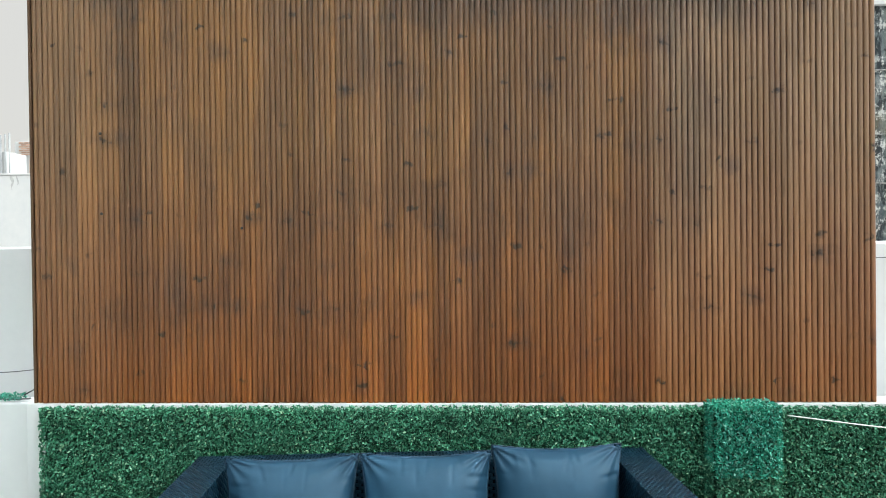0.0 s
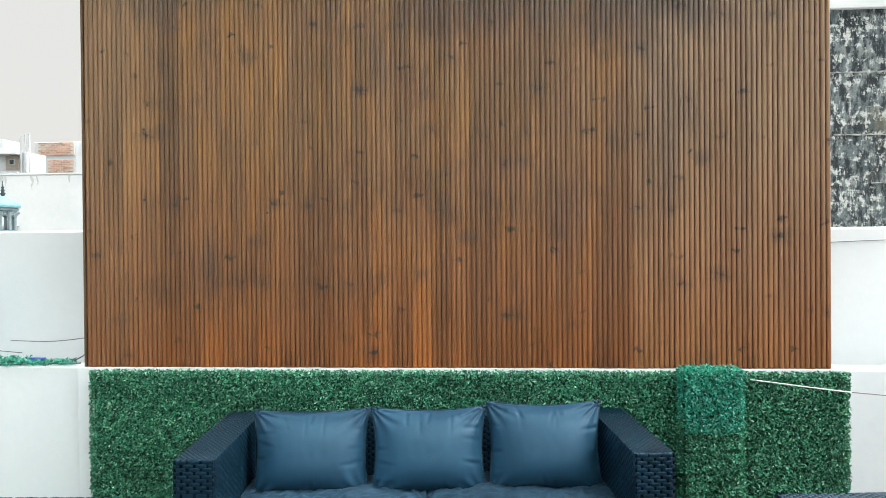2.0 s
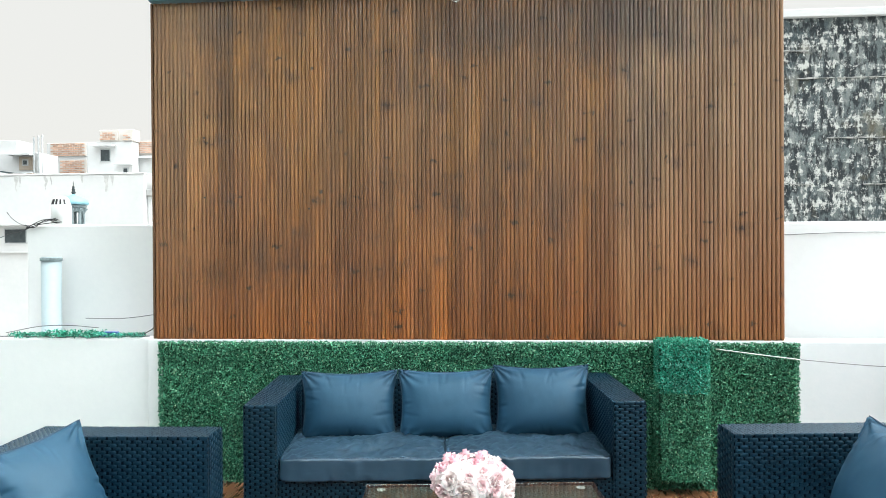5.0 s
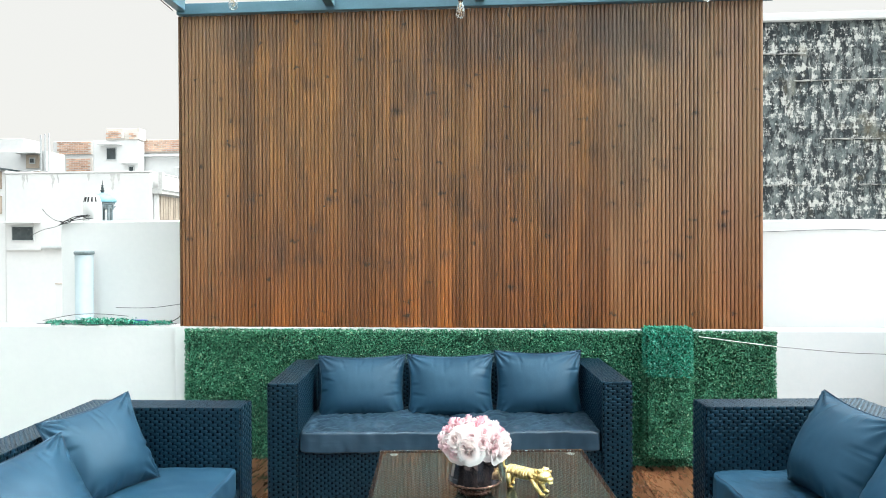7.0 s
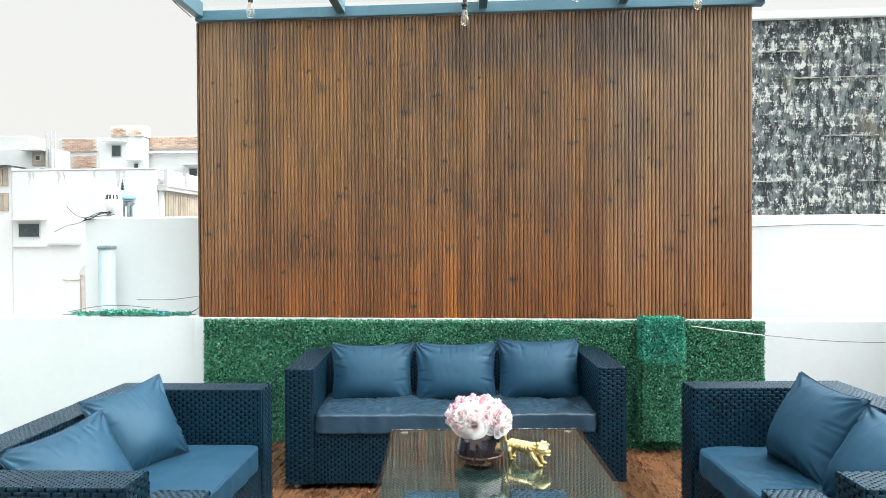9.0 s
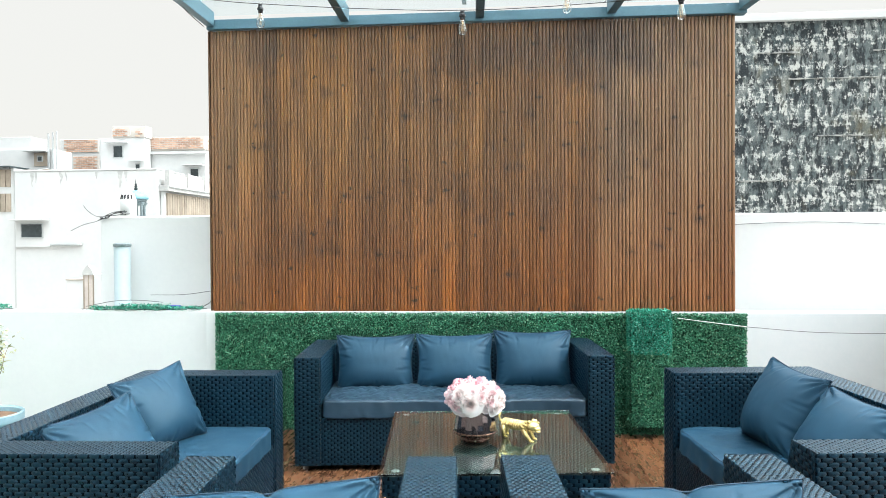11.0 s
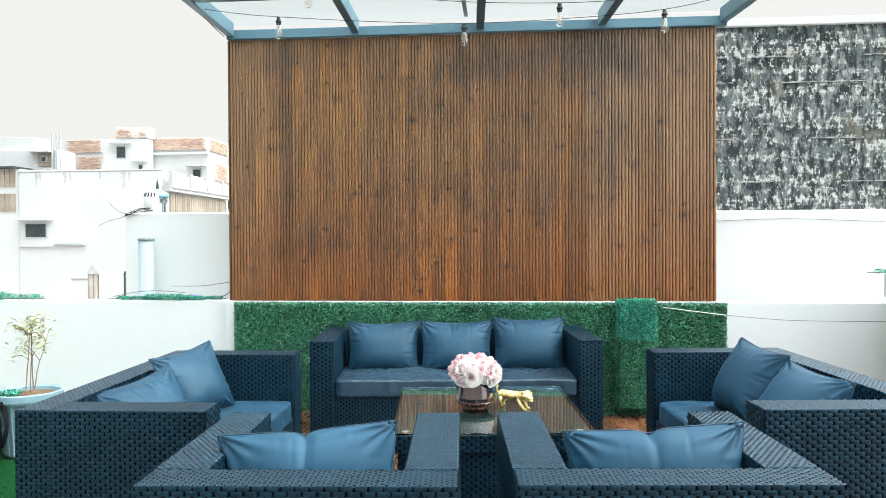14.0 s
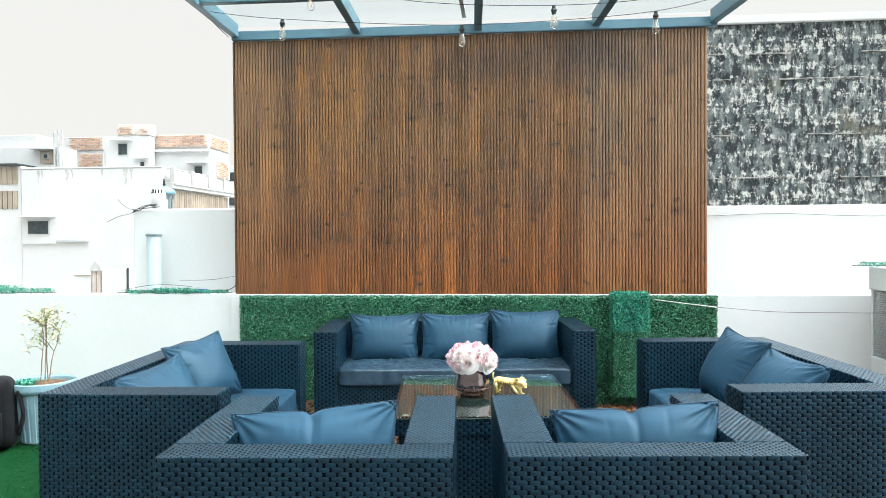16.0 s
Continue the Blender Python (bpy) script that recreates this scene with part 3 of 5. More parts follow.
for (a, ka), (b, kb) in zip(BEAMS, BEAMS[1:]):
    bm = box(a - 0.02, b - 0.026, -6.79, 0.06, 2.853, 2.861)
    for v in bm.verts:
        v.co.x -= (ka if v.co.x < (a + b) / 2 else kb) * v.co.y
    g = world_part(part("roof_pane", bm, ROOFGLASS, None, "clear pale blue glass roof pane"), pergola)
    g.visible_shadow = False
world_part(part("roof_joint", box(1.765, 1.795, -2.4, -0.04, 2.842, 2.852, 0.002), POTMAT, None, "pale sealing strip"), pergola)


# ---- string lights ----
def bulb_lamp(x, y, ztop, s=1.0):
    b = tagged(empty("string_bulb", Matrix.Translation((x, y, ztop))), "unlit clear teardrop filament bulb in a black socket", "light bulb", "string light bulbs")
    part("socket", lathe([(0.004, 0.0), (0.012, -0.004), (0.013, -0.02), (0.019, -0.027), (0.019, -0.036), (0.0145, -0.042), (0.0145, -0.054)], 16), BLACK, b, smooth=False)
    part("glass", lathe([(0.012, -0.0545), (0.0135, -0.066), (0.018, -0.085), (0.0235, -0.108), (0.0255, -0.12), (0.022, -0.135), (0.012, -0.144), (0.002, -0.146), (0.002, -0.1452), (0.0115, -0.1432), (0.0212, -0.1346), (0.0247, -0.12), (0.0227, -0.108), (0.0172, -0.085), (0.0127, -0.066), (0.0112, -0.0548)], 20), BULBGLASS, b, "clear glass envelope", True)
    bm = bmesh.new()
    for k in range(4):
        a = k * math.pi / 2
        add_tube(bm, [(0.003 * math.cos(a), 0.003 * math.sin(a), -0.056), (0.010 * math.cos(a), 0.010 * math.sin(a), -0.09), (0.006 * math.cos(a + 0.8), 0.006 * math.sin(a + 0.8), -0.128)], 0.0011, 4)
    part("filament", bm, FILAMENT, b)
    return b


bulb_lamp(0.57, -0.6, 2.705)
bulb_lamp(1.795, -0.6, 2.625)
bulb_lamp(3.06, -0.6, 2.675)
bulb_lamp(2.385, -0.85, 2.655)
bulb_lamp(0.835, -0.85, 2.82)


def cord(name, points, radius, material, label, cat="cable", sides=5):
    bm = bmesh.new()
    add_tube(bm, points, radius, sides)
    return tagged(part(name, bm, material, smooth=True), label, cat)


def smooth_line(keys, n=8):
    """A soft line through the given places."""
    ks = [Vector(k) for k in keys]
    ks = [ks[0] * 2 - ks[1]] + ks + [ks[-1] * 2 - ks[-2]]
    out = []
    for p0, p1, p2, p3 in zip(ks, ks[1:], ks[2:], ks[3:]):
        for i in range(n):
            t = i / n
            out.append(0.5 * ((2 * p1) + (p2 - p0) * t + (2 * p0 - 5 * p1 + 4 * p2 - p3) * t * t + (3 * p1 - p0 - 3 * p2 + p3) * t ** 3))
    return out + [ks[-2]]


cord("light_string", smooth_line([(0.04, -0.6, 2.775), (0.3, -0.6, 2.735), (0.57, -0.6, 2.705), (1.2, -0.6, 2.655), (1.795, -0.6, 2.626), (2.4, -0.6, 2.635), (3.06, -0.6, 2.676), (3.565, -0.6, 2.775)]), 0.0022, BLACK, "thin black cable carrying the string bulbs", "cable")
cord("light_string", smooth_line([(0.04, -0.85, 2.85), (0.835, -0.85, 2.82), (1.6, -0.85, 2.70), (2.385, -0.85, 2.656), (3.0, -0.85, 2.68), (3.565, -0.85, 2.78)]), 0.0022, BLACK, "thin black cable carrying the string bulbs", "cable")
cord("pergola_wire", smooth_line([(-0.005, -0.55, 2.80), (0.02, -0.4, 2.74), (0.0, -0.1, 2.735)], 6), 0.003, BLACK, "short dark wire hanging from the pergola beam", "cable")
cord("white_cord", smooth_line([(3.16, -0.075, 0.745), (3.4, -0.085, 0.715), (3.6, -0.08, 0.69)], 6), 0.0026, WHITECORD, "white cord drooping across the artificial hedge", "cable")
cord("thin_wire", smooth_line([(3.6, -0.08, 0.69), (4.0, -0.1, 0.66), (4.4, -0.2, 0.665), (4.63, -0.45, 0.69)], 6), 0.0022, CABLE, "thin grey wire strung from the hedge to the air cooler", "cable")


# ---- rattan furniture ----
CELL, ROW = 0.0365, 0.0130


def weave(rects, name="weave"):
    """Strands over and under: short humped pieces in rows that are offset like brickwork. rects: corner, along, up, lengths."""
    gu = np.array([-1, -0.56, 0.0, 0.56, 1.0]) * CELL * 0.61
    hu = np.array([-0.0052, 0.0022, 0.0042, 0.0022, -0.0052])
    wu = np.array([0.78, 0.98, 1.0, 0.98, 0.78])
    gv = np.array([-1, 0, 1.0]) * ROW * 0.585
    hv = np.array([-0.0024, 0.0006, -0.0024])
    tu = np.repeat(gu[:, None], 3, 1)
    tv = wu[:, None] * gv[None, :]
    th = hu[:, None] + hv[None, :]
    loc = np.stack((tu, tv, th), -1).reshape(-1, 3)
    q = np.array([[i * 3 + j, (i + 1) * 3 + j, (i + 1) * 3 + j + 1, i * 3 + j + 1] for i in range(4) for j in range(2)])
    V, Q, k = [], [], 0
    for corner, u, v, lu, lv in rects:
        o, u, v = (np.array(x, float) for x in (corner, u, v))
        n = np.cross(u, v)
        fine = 0.74 if abs(n[2]) > 0.5 else 1.0
        cols, rows = max(1, int(lu / CELL / fine)), max(1, int(lv / ROW / fine))
        cu, cv = lu / cols, lv / rows
        ii, jj = np.meshgrid(np.arange(cols + 1), np.arange(rows), indexing="ij")
        cx = (ii + 0.5 * (jj % 2)) * cu
        cy = (jj + 0.5) * cv
        cx, cy = cx.ravel(), cy.ravel()
        p = loc[None] * np.array([cu / CELL, cv / ROW, fine]) * rng.uniform(0.93, 1.05, (len(cx), 1, 1))
        pu = np.clip(p[..., 0] + cx[:, None] + rng.normal(0, 0.0007, (len(cx), 1)), 0, lu)
        pv = p[..., 1] + cy[:, None]
        w = o + pu[..., None] * u + pv[..., None] * v + p[..., 2:3] * n
        V.append(w.reshape(-1, 3))
        Q.append((np.arange(len(cx))[:, None, None] * len(loc) + q[None]).reshape(-1, 4) + k)
        k += len(cx) * len(loc)
    return array_mesh(name, np.concatenate(V), np.concatenate(Q))


def woven_block(name, thing, x0, x1, y0, y1, z0, z1, faces="fblrt", label="", extra=()):
    """A near-black block, painted as the shade in the gaps, wrapped in woven strands: f front (-y), b back, l, r, t
    top.
    """
    ob = part(name, box(x0, x1, y0, y1, z0, z1, 0.006), GAP_SHADE, thing, label)
    X, Yv, Z = (1, 0, 0), (0, 1, 0), (0, 0, 1)
    i = 0.002
    R = []
    if "f" in faces:
        R.append(((x0 + i, y0, z0), X, Z, x1 - x0 - 2 * i, z1 - z0))
    if "b" in faces:
        R.append(((x1 - i, y1, z0), (-1, 0, 0), Z, x1 - x0 - 2 * i, z1 - z0))
    if "l" in faces:
        R.append(((x0, y1 - i, z0), (0, -1, 0), Z, y1 - y0 - 2 * i, z1 - z0))
    if "r" in faces:
        R.append(((x1, y0 + i, z0), Yv, Z, y1 - y0 - 2 * i, z1 - z0))
    if "t" in faces:
        if x1 - x0 > y1 - y0:
            R.append(((x0 + i, y0, z1), X, Yv, x1 - x0 - 2 * i, y1 - y0))
        else:
            R.append(((x1, y0 + i, z1), Yv, (-1, 0, 0), y1 - y0 - 2 * i, x1 - x0))
    R += list(extra)
    link("weave", weave(R), RATTAN, ob, "", True)
    return ob


ARM, BACK, TOP, SEAT = 0.145, 0.13, 0.637, 0.30


def rattan_seat(name, w, d, m, label, category, group=""):
    """Seats face -y; the origin is on the floor under the middle."""
    t = tagged(empty(name), label, category, group)
    h = TOP - 0.03
    woven_block("arm", t, -w / 2, -w / 2 + ARM, -d / 2, d / 2 - BACK, 0.03, TOP, "frt", "", [((-w / 2, d / 2 - 0.002, 0.03), (0, -1, 0), (0, 0, 1), d - 0.004, h)])
    woven_block("arm", t, w / 2 - ARM, w / 2, -d / 2, d / 2 - BACK, 0.03, TOP, "flt", "", [((w / 2, -d / 2 + 0.002, 0.03), (0, 1, 0), (0, 0, 1), d - 0.004, h)])
    woven_block("backrest", t, -w / 2, w / 2, d / 2 - BACK, d / 2, 0.03, TOP, "fbt")
    woven_block("base", t, -w / 2 + ARM, w / 2 - ARM, -d / 2 + 0.01, d / 2 - BACK, 0.03, SEAT - 0.004, "f")
    for sx in (-1, 1):
        for sy in (-1, 1):
            part("foot", lathe([(0.016, 0.0), (0.018, 0.004), (0.018, 0.03)], 10), GREYWASH, t, "small grey plastic foot").location = (sx * (w / 2 - 0.05), sy * (d / 2 - 0.05), 0)
    t.matrix_world = m
    return t


def soft_grid(nx, ny, fn):
    v = np.array([[fn(i / nx * 2 - 1, j / ny * 2 - 1) for j in range(ny + 1)] for i in range(nx + 1)], float).reshape(-1, 3)
    q = [[i * (ny + 1) + j, (i + 1) * (ny + 1) + j, (i + 1) * (ny + 1) + j + 1, i * (ny + 1) + j + 1] for i in range(nx) for j in range(ny)]
    return v, np.array(q)


def pillow(w, h, t, seed, m, label, fold=0.0, group="scatter pillows", dip=0.10, belly=0.26):
    """A stuffed cushion with pinched corners; upright in x and z, its front faces -y. fold: a dent from the top."""
    nx, ny = 76, 60
    rr = random.Random(int(seed * 10))
    tucks = [(rr.uniform(-0.75, 0.75), rr.uniform(0.2, 0.5), rr.uniform(-0.3, 0.3), rr.uniform(0.006, 0.013)) for _ in range(16)]

    def outline(u, v):
        x = u * w / 2 * (1 - 0.085 * (1 - v * v) ** 1.2)
        z = v * h / 2 * (1 - dip * (1 - u * u) ** 1.2)
        if fold:
            z -= fold * math.exp(-abs((u - 0.04) * w / 2 / 0.022)) * max(0, v) ** 2
        return x, z

    def side(sgn):
        def fn(u, v):
            x, z = outline(u, v)
            k = max(0.0, (1 - abs(u) ** 2.6) * (1 - abs(v) ** 2.5))
            th = t / 2 * k ** 0.66 * (1 - belly * v)
            ang = math.atan2(1 - abs(v), 1 - abs(u))
            rim = (1 - min(1, k * 1.6))
            th += 0.011 * rim * math.sin(13 * ang + seed + 2 * u) * (0.4 + 0.6 * abs(u * v)) * (k > 0.001)
            th += 0.005 * (k ** 0.4) * (noise.noise(Vector((u * 1.1 + seed * 3.1, v * 1.1, sgn * 2.0))))
            th += 0.0014 * (k ** 0.3) * noise.noise(Vector((u * 6 + seed, v * 3.2, sgn * 4.0 + 9)))
            for c0 in (-0.25 + 0.2 * math.sin(seed), 0.3 + 0.15 * math.cos(seed * 2)):
                th -= 0.012 * k ** 0.3 * math.exp(-abs((u - c0) * w / 2 / 0.007)) * max(0, v - 0.35)
            for n, (c0, reach, slant, deep) in enumerate(tucks):
                along, inward, size = ((v, 1 - u, h), (v, 1 + u, h), (u, 1 - v, w), (u, 1 + v, w))[n % 4]
                if inward < reach:
                    g = (along - c0 - slant * inward) * size / 2 / 0.0085
                    th -= deep * (0.3 if fold else 1.0) * (inward / reach) ** 0.35 * (1 - inward / reach) * (math.exp(-g * g) - 0.45 * math.exp(-(g - 1.9) ** 2)) * min(1.0, k * 6)
            if fold:
                th -= 0.022 * k ** 0.5 * math.exp(-abs((u - 0.04 + 0.05 * v) * w / 2 / 0.012)) * max(0, v + 0.1)
            return (x, sgn * th, z)
        return fn
    va, qa = soft_grid(nx, ny, side(-1.0))
    vb, qb = soft_grid(nx, ny, side(1.0))
    me = array_mesh("throw_pillow", np.concatenate((va, vb)), np.concatenate((qa, qb[:, ::-1] + len(va))))
    bm = bmesh.new()
    bm.from_mesh(me)
    bmesh.ops.remove_doubles(bm, verts=bm.verts, dist=0.0004)
    bm.to_mesh(me)
    bm.free()
    ob = tagged(link("throw_pillow", me, CLOTH, smooth=True), label, "pillow", group)
    pts = []
    for k in range(96):
        s = k / 24
        e, f = int(s), (s - int(s)) * 2 - 1
        u, v = ((f, -1), (1, f), (-f, 1), (-1, -f))[e]
        x, z = outline(u, v)
        pts.append((x * 1.004, 0, z * 1.004))
    bm = bmesh.new()
    add_tube(bm, pts + [pts[0]], 0.0021, 5)
    part("piping", bm, SEAM, ob, "dark seam piping", True)
    ob.matrix_world = m
    return ob


def seat_cushion(w, d, h, seed, m, label, cover=None, crease=1.0):
    """A flat box cushion with soft edges, creased loose cover and a piped top seam."""
    def shape(u, y, z):
        p = 14
        s = (abs(u) ** p + abs(y) ** p + abs(z) ** p) ** (1 / p)
        u, y, z = u / s, y / s, z / s
        puff = (1 - u * u) * (1 - y * y)
        wr = noise.noise(Vector((u * 3 + seed * 5, y * 2.2, z))) * 0.008 + abs(noise.noise(Vector((u * w * 8 + seed * 5, y * 2.0 + u * 4, z)))) * -0.018 * crease
        wr -= crease * 0.011 * (1 - abs(noise.noise(Vector((u * w * 11 - y * 3, y * 3.5 + seed * 2, 3.0)))) * 2) ** 4
        side = max(abs(u), abs(y)) ** 8
        ridge = 1 - abs(noise.noise(Vector((u * w * 9 + seed * 3, y * 1.5 + z * 0.5, 7.0)))) * 2
        front = max(0.0, -y) ** 6
        dx = 0.005 * side * noise.noise(Vector((u * 2, y * 6 + seed, 0.3 * z)))
        dy = 0.009 * side * noise.noise(Vector((u * 7 + seed, y * 2, 0.4 * z))) - 0.010 * crease * front * ridge * (0.3 - 0.7 * z)
        dz = 0.012 * puff + wr * (1 - 0.75 * front) if z > 0 else -0.012 * crease * front * (0.5 + noise.noise(Vector((u * w * 5, seed, 1.0))))
        return (u * w / 2 + dx, y * d / 2 + dy, z * h / 2 + dz)
    bm = bmesh.new()
    bmesh.ops.create_cube(bm, size=2.0)
    bmesh.ops.subdivide_edges(bm, edges=bm.edges, cuts=55, use_grid_fill=True)
    for v in bm.verts:
        v.co = shape(*v.co)
    ob = tagged(part("seat_cushion", bm, cover or VINYL, smooth=True), label, "cushion", "seat cushions")
    bm = bmesh.new()
    add_tube(bm, [shape(-0.96 + 1.92 * k / 48, -1.0, 0.985) for k in range(49)], 0.0024, 5)
    part("seam", bm, SEAM, ob, "piped front seam", True)
    ob.matrix_world = m
    return ob


def set_at(x, y, deg):
    return pose(x, y, FLOOR, 0, 0, deg)


# three-seat sofa against the hedge
SOFA = set_at(1.719, -0.478, 5.0)
rattan_seat("sofa", 1.80, 0.735, SOFA, "dark navy woven rattan three-seat sofa against the hedge", "sofa")
for k, sx in enumerate((-1, 1)):
    seat_cushion(0.752, 0.60, 0.105, k + 1, SOFA @ pose(sx * 0.377, -0.078, SEAT + 0.05, 0, 0, 0), "navy outdoor fabric seat cushion on the rattan sofa")
for k, sx in enumerate((-0.485, 0.01, 0.50)):
    pillow(0.49, (0.37, 0.37, 0.385)[k], 0.24, k * 1.7 + 1, SOFA @ pose(sx, 0.09, SEAT + (0.222, 0.225, 0.235)[k], -12, 0, (2, 0, -2)[k]), "plump navy fabric pillow leaning on the sofa back")

# love seats on either side
LEFT = set_at(0.572, -2.015, 92.3)
RIGHT = set_at(3.239, -1.91, -85.0) @ Matrix.Diagonal((1, 1, 1.03, 1))
rattan_seat("love_seat", 1.43, 0.71, LEFT, "dark navy woven rattan two-seat sofa facing the table", "sofa", "rattan love seats")
rattan_seat("love_seat", 1.42, 0.72, RIGHT, "dark navy woven rattan two-seat sofa facing the table", "sofa", "rattan love seats")
for k, M in enumerate((LEFT, RIGHT)):
    seat_cushion(1.12, 0.57, 0.105, k + 5, M @ pose(0, -0.075, SEAT + 0.045), "long navy fabric seat cushion on the rattan love seat", CLOTH, (0.12, 0.6)[k])
pillow(0.395, 0.36, 0.19, 8.2, LEFT @ pose(0.225, 0.062, SEAT + 0.252, -22, -6, -24), "plump navy fabric pillow slumped in the love seat")
pillow(0.43, 0.36, 0.19, 9.9, LEFT @ pose(-0.20, 0.075, SEAT + 0.20, -30, -7, -20), "plump navy fabric pillow slumped in the love seat")
pillow(0.42, 0.37, 0.25, 10.7, RIGHT @ pose(-0.20, -0.01, SEAT + 0.25, -20, 4, 5), "plump navy fabric pillow slumped in the love seat")
pillow(0.43, 0.36, 0.25, 12.3, RIGHT @ pose(0.21, 0.02, SEAT + 0.222, -28, 3, 7), "plump navy fabric pillow slumped in the love seat")

# armchairs with their backs to the viewer
CHAIR_A = set_at(1.487, -3.085, 183.4)
CHAIR_B = set_at(2.453, -3.01, 184.1)
chair = rattan_seat("armchair", 0.825, 0.77, CHAIR_A, "dark navy woven rattan armchair turned to the table", "armchair", "rattan armchairs")
copy_thing(chair, CHAIR_B)
for k, (M, yaw) in enumerate(((CHAIR_A, 4), (CHAIR_B, -4))):
    seat_cushion(0.53, 0.62, 0.105, k + 11, M @ pose(0, -0.075, SEAT + 0.045), "square navy fabric seat cushion in the armchair", CLOTH)
    pillow(0.53, 0.36, 0.16, 14 + k * 2.3, M @ pose((0.02, -0.025)[k], 0.10, SEAT + 0.224, 13, (4, 4)[k], yaw), "navy fabric pillow with a creased top in the armchair", 0.02, dip=0.03, belly=-0.15)

# ---- coffee table ----
TABLE = set_at(1.957, -1.845, 5.0)
TW, TD, TH = 0.845, 0.93, 0.452
table = tagged(empty("coffee_table"), "woven dark rattan coffee table with a glass top", "table")
top = woven_block("woven_top", table, -TW / 2 + 0.015, TW / 2 - 0.015, -TD / 2 + 0.015, TD / 2 - 0.015, TH - 0.07, TH, "fblr")
link("weave", weave([((TW / 2 - 0.015, -TD / 2 + 0.017, TH), (0, 1, 0), (-1, 0, 0), TD - 0.034, TW - 0.03)]), TABLE_WEAVE, top, "woven surface with the glass's grey-green haze put into its colour", True)
woven_block("base", table, -TW / 2 + 0.03, TW / 2 - 0.03, -TD / 2 + 0.03, TD / 2 - 0.03, 0.02, TH - 0.072, "fblr")
for sx in (-1, 1):
    for sy in (-1, 1):
        part("foot", lathe([(0.016, 0.0), (0.018, 0.004), (0.018, 0.02)], 10), GREYWASH, table, "small grey plastic foot").location = (sx * (TW / 2 - 0.07), sy * (TD / 2 - 0.07), 0)
        part("glass_pad", lathe([(0.016, TH + 0.0045), (0.017, TH + 0.0055)], 20), POTMAT, table, "clear round pad").location = (sx * (TW / 2 - 0.06), sy * (TD / 2 - 0.05), 0)
part("glass_top", box(-TW / 2, TW / 2, -TD / 2, TD / 2, TH + 0.007, TH + 0.014, 0.002), GLASS, table, "clear green-edged glass sheet")
table.matrix_world = TABLE
GLASS_Z = FLOOR + TH + 0.0145

# ---- vase and roses ----
VX, VY = 1.905, -1.885
vase = tagged(empty("flower_vase", Matrix.Translation((VX, VY, GLASS_Z))), "smoked mirrored glass vase with a bronze foot on the glass table", "vase")
bm = lathe([(0.060, 0.018), (0.082, 0.03), (0.090, 0.042), (0.087, 0.06), (0.079, 0.10), (0.070, 0.145), (0.066, 0.15)], 22)
bmesh.ops.bevel(bm, geom=[e for e in bm.edges if abs(e.verts[0].co.z - e.verts[1].co.z) > 0.005], offset=0.0018, segments=2, affect="EDGES")
part("body", bm, SMOKED, vase, "fluted smoked mirror glass")
part("foot", lathe([(0.05, 0.0), (0.058, 0.002), (0.060, 0.014), (0.052, 0.0178)], 32), BRONZE, vase, "bronze foot", True)
part("rim", lathe([(0.089, 0.036), (0.0935, 0.038), (0.0935, 0.043), (0.089, 0.045)], 32), BRONZE, vase, "bronze band", True)


def rose_mesh(seed):
    r = random.Random(seed)
    V, Q, k = [], [], 0
    for ring, (count, rad, lean, hgt) in enumerate(((3, 0.004, 0.0, 0.027), (4, 0.0085, 0.15, 0.0275), (5, 0.014, 0.4, 0.026), (6, 0.020, 0.75, 0.023), (7, 0.027, 1.1, 0.018))):
        for i in range(count):
            a0 = 2 * math.pi * (i + 0.5 * ring) / count + r.uniform(-0.2, 0.2)
            span = 2 * math.pi / count * 0.72
            pts = []
            for iu in range(5):
                u = iu / 4 * 2 - 1
                for iv in range(4):
                    v = iv / 3
                    w = math.cos(u * 1.25) ** 0.5 if v > 0.5 else 1.0
                    a = a0 + u * span * (0.6 + 0.4 * v)
                    rr = rad * (0.45 + 0.55 * v ** 0.6) + lean * 0.012 * v * v + (0.003 * v * v * (1 - u * u))
                    z = hgt * v * (1 - 0.28 * lean * v) * (0.75 + 0.25 * w) - 0.004 * ring
                    pts.append((rr * math.cos(a), rr * math.sin(a), z + r.uniform(-0.0009, 0.0009) * (0.3 + v)))
            V += pts
            for iu in range(4):
                for iv in range(3):
                    Q.append([k + iu * 4 + iv, k + (iu + 1) * 4 + iv, k + (iu + 1) * 4 + iv + 1, k + iu * 4 + iv + 1])
            k += 20
    me = array_mesh("rose", V, Q)
    me.polygons.foreach_set("use_smooth", [True] * len(me.polygons))
    return me


bouquet = tagged(empty("rose_bouquet", Matrix.Translation((VX, VY, GLASS_Z + 0.132))), "round bouquet of pale pink and cream roses in the vase", "bouquet")
roses = []
for i in range(6):
    me = rose_mesh(i)
    me.materials.append(PETALS[(0, 1, 2, 1, 2, 0)[i]])
    roses.append(me)
part("foliage_core", lathe([(0.045, 0.0), (0.075, 0.02), (0.08, 0.045), (0.05, 0.075), (0.01, 0.085)], 16), PETALS[0], bouquet, "packed inner petals", True)
r = random.Random(4)
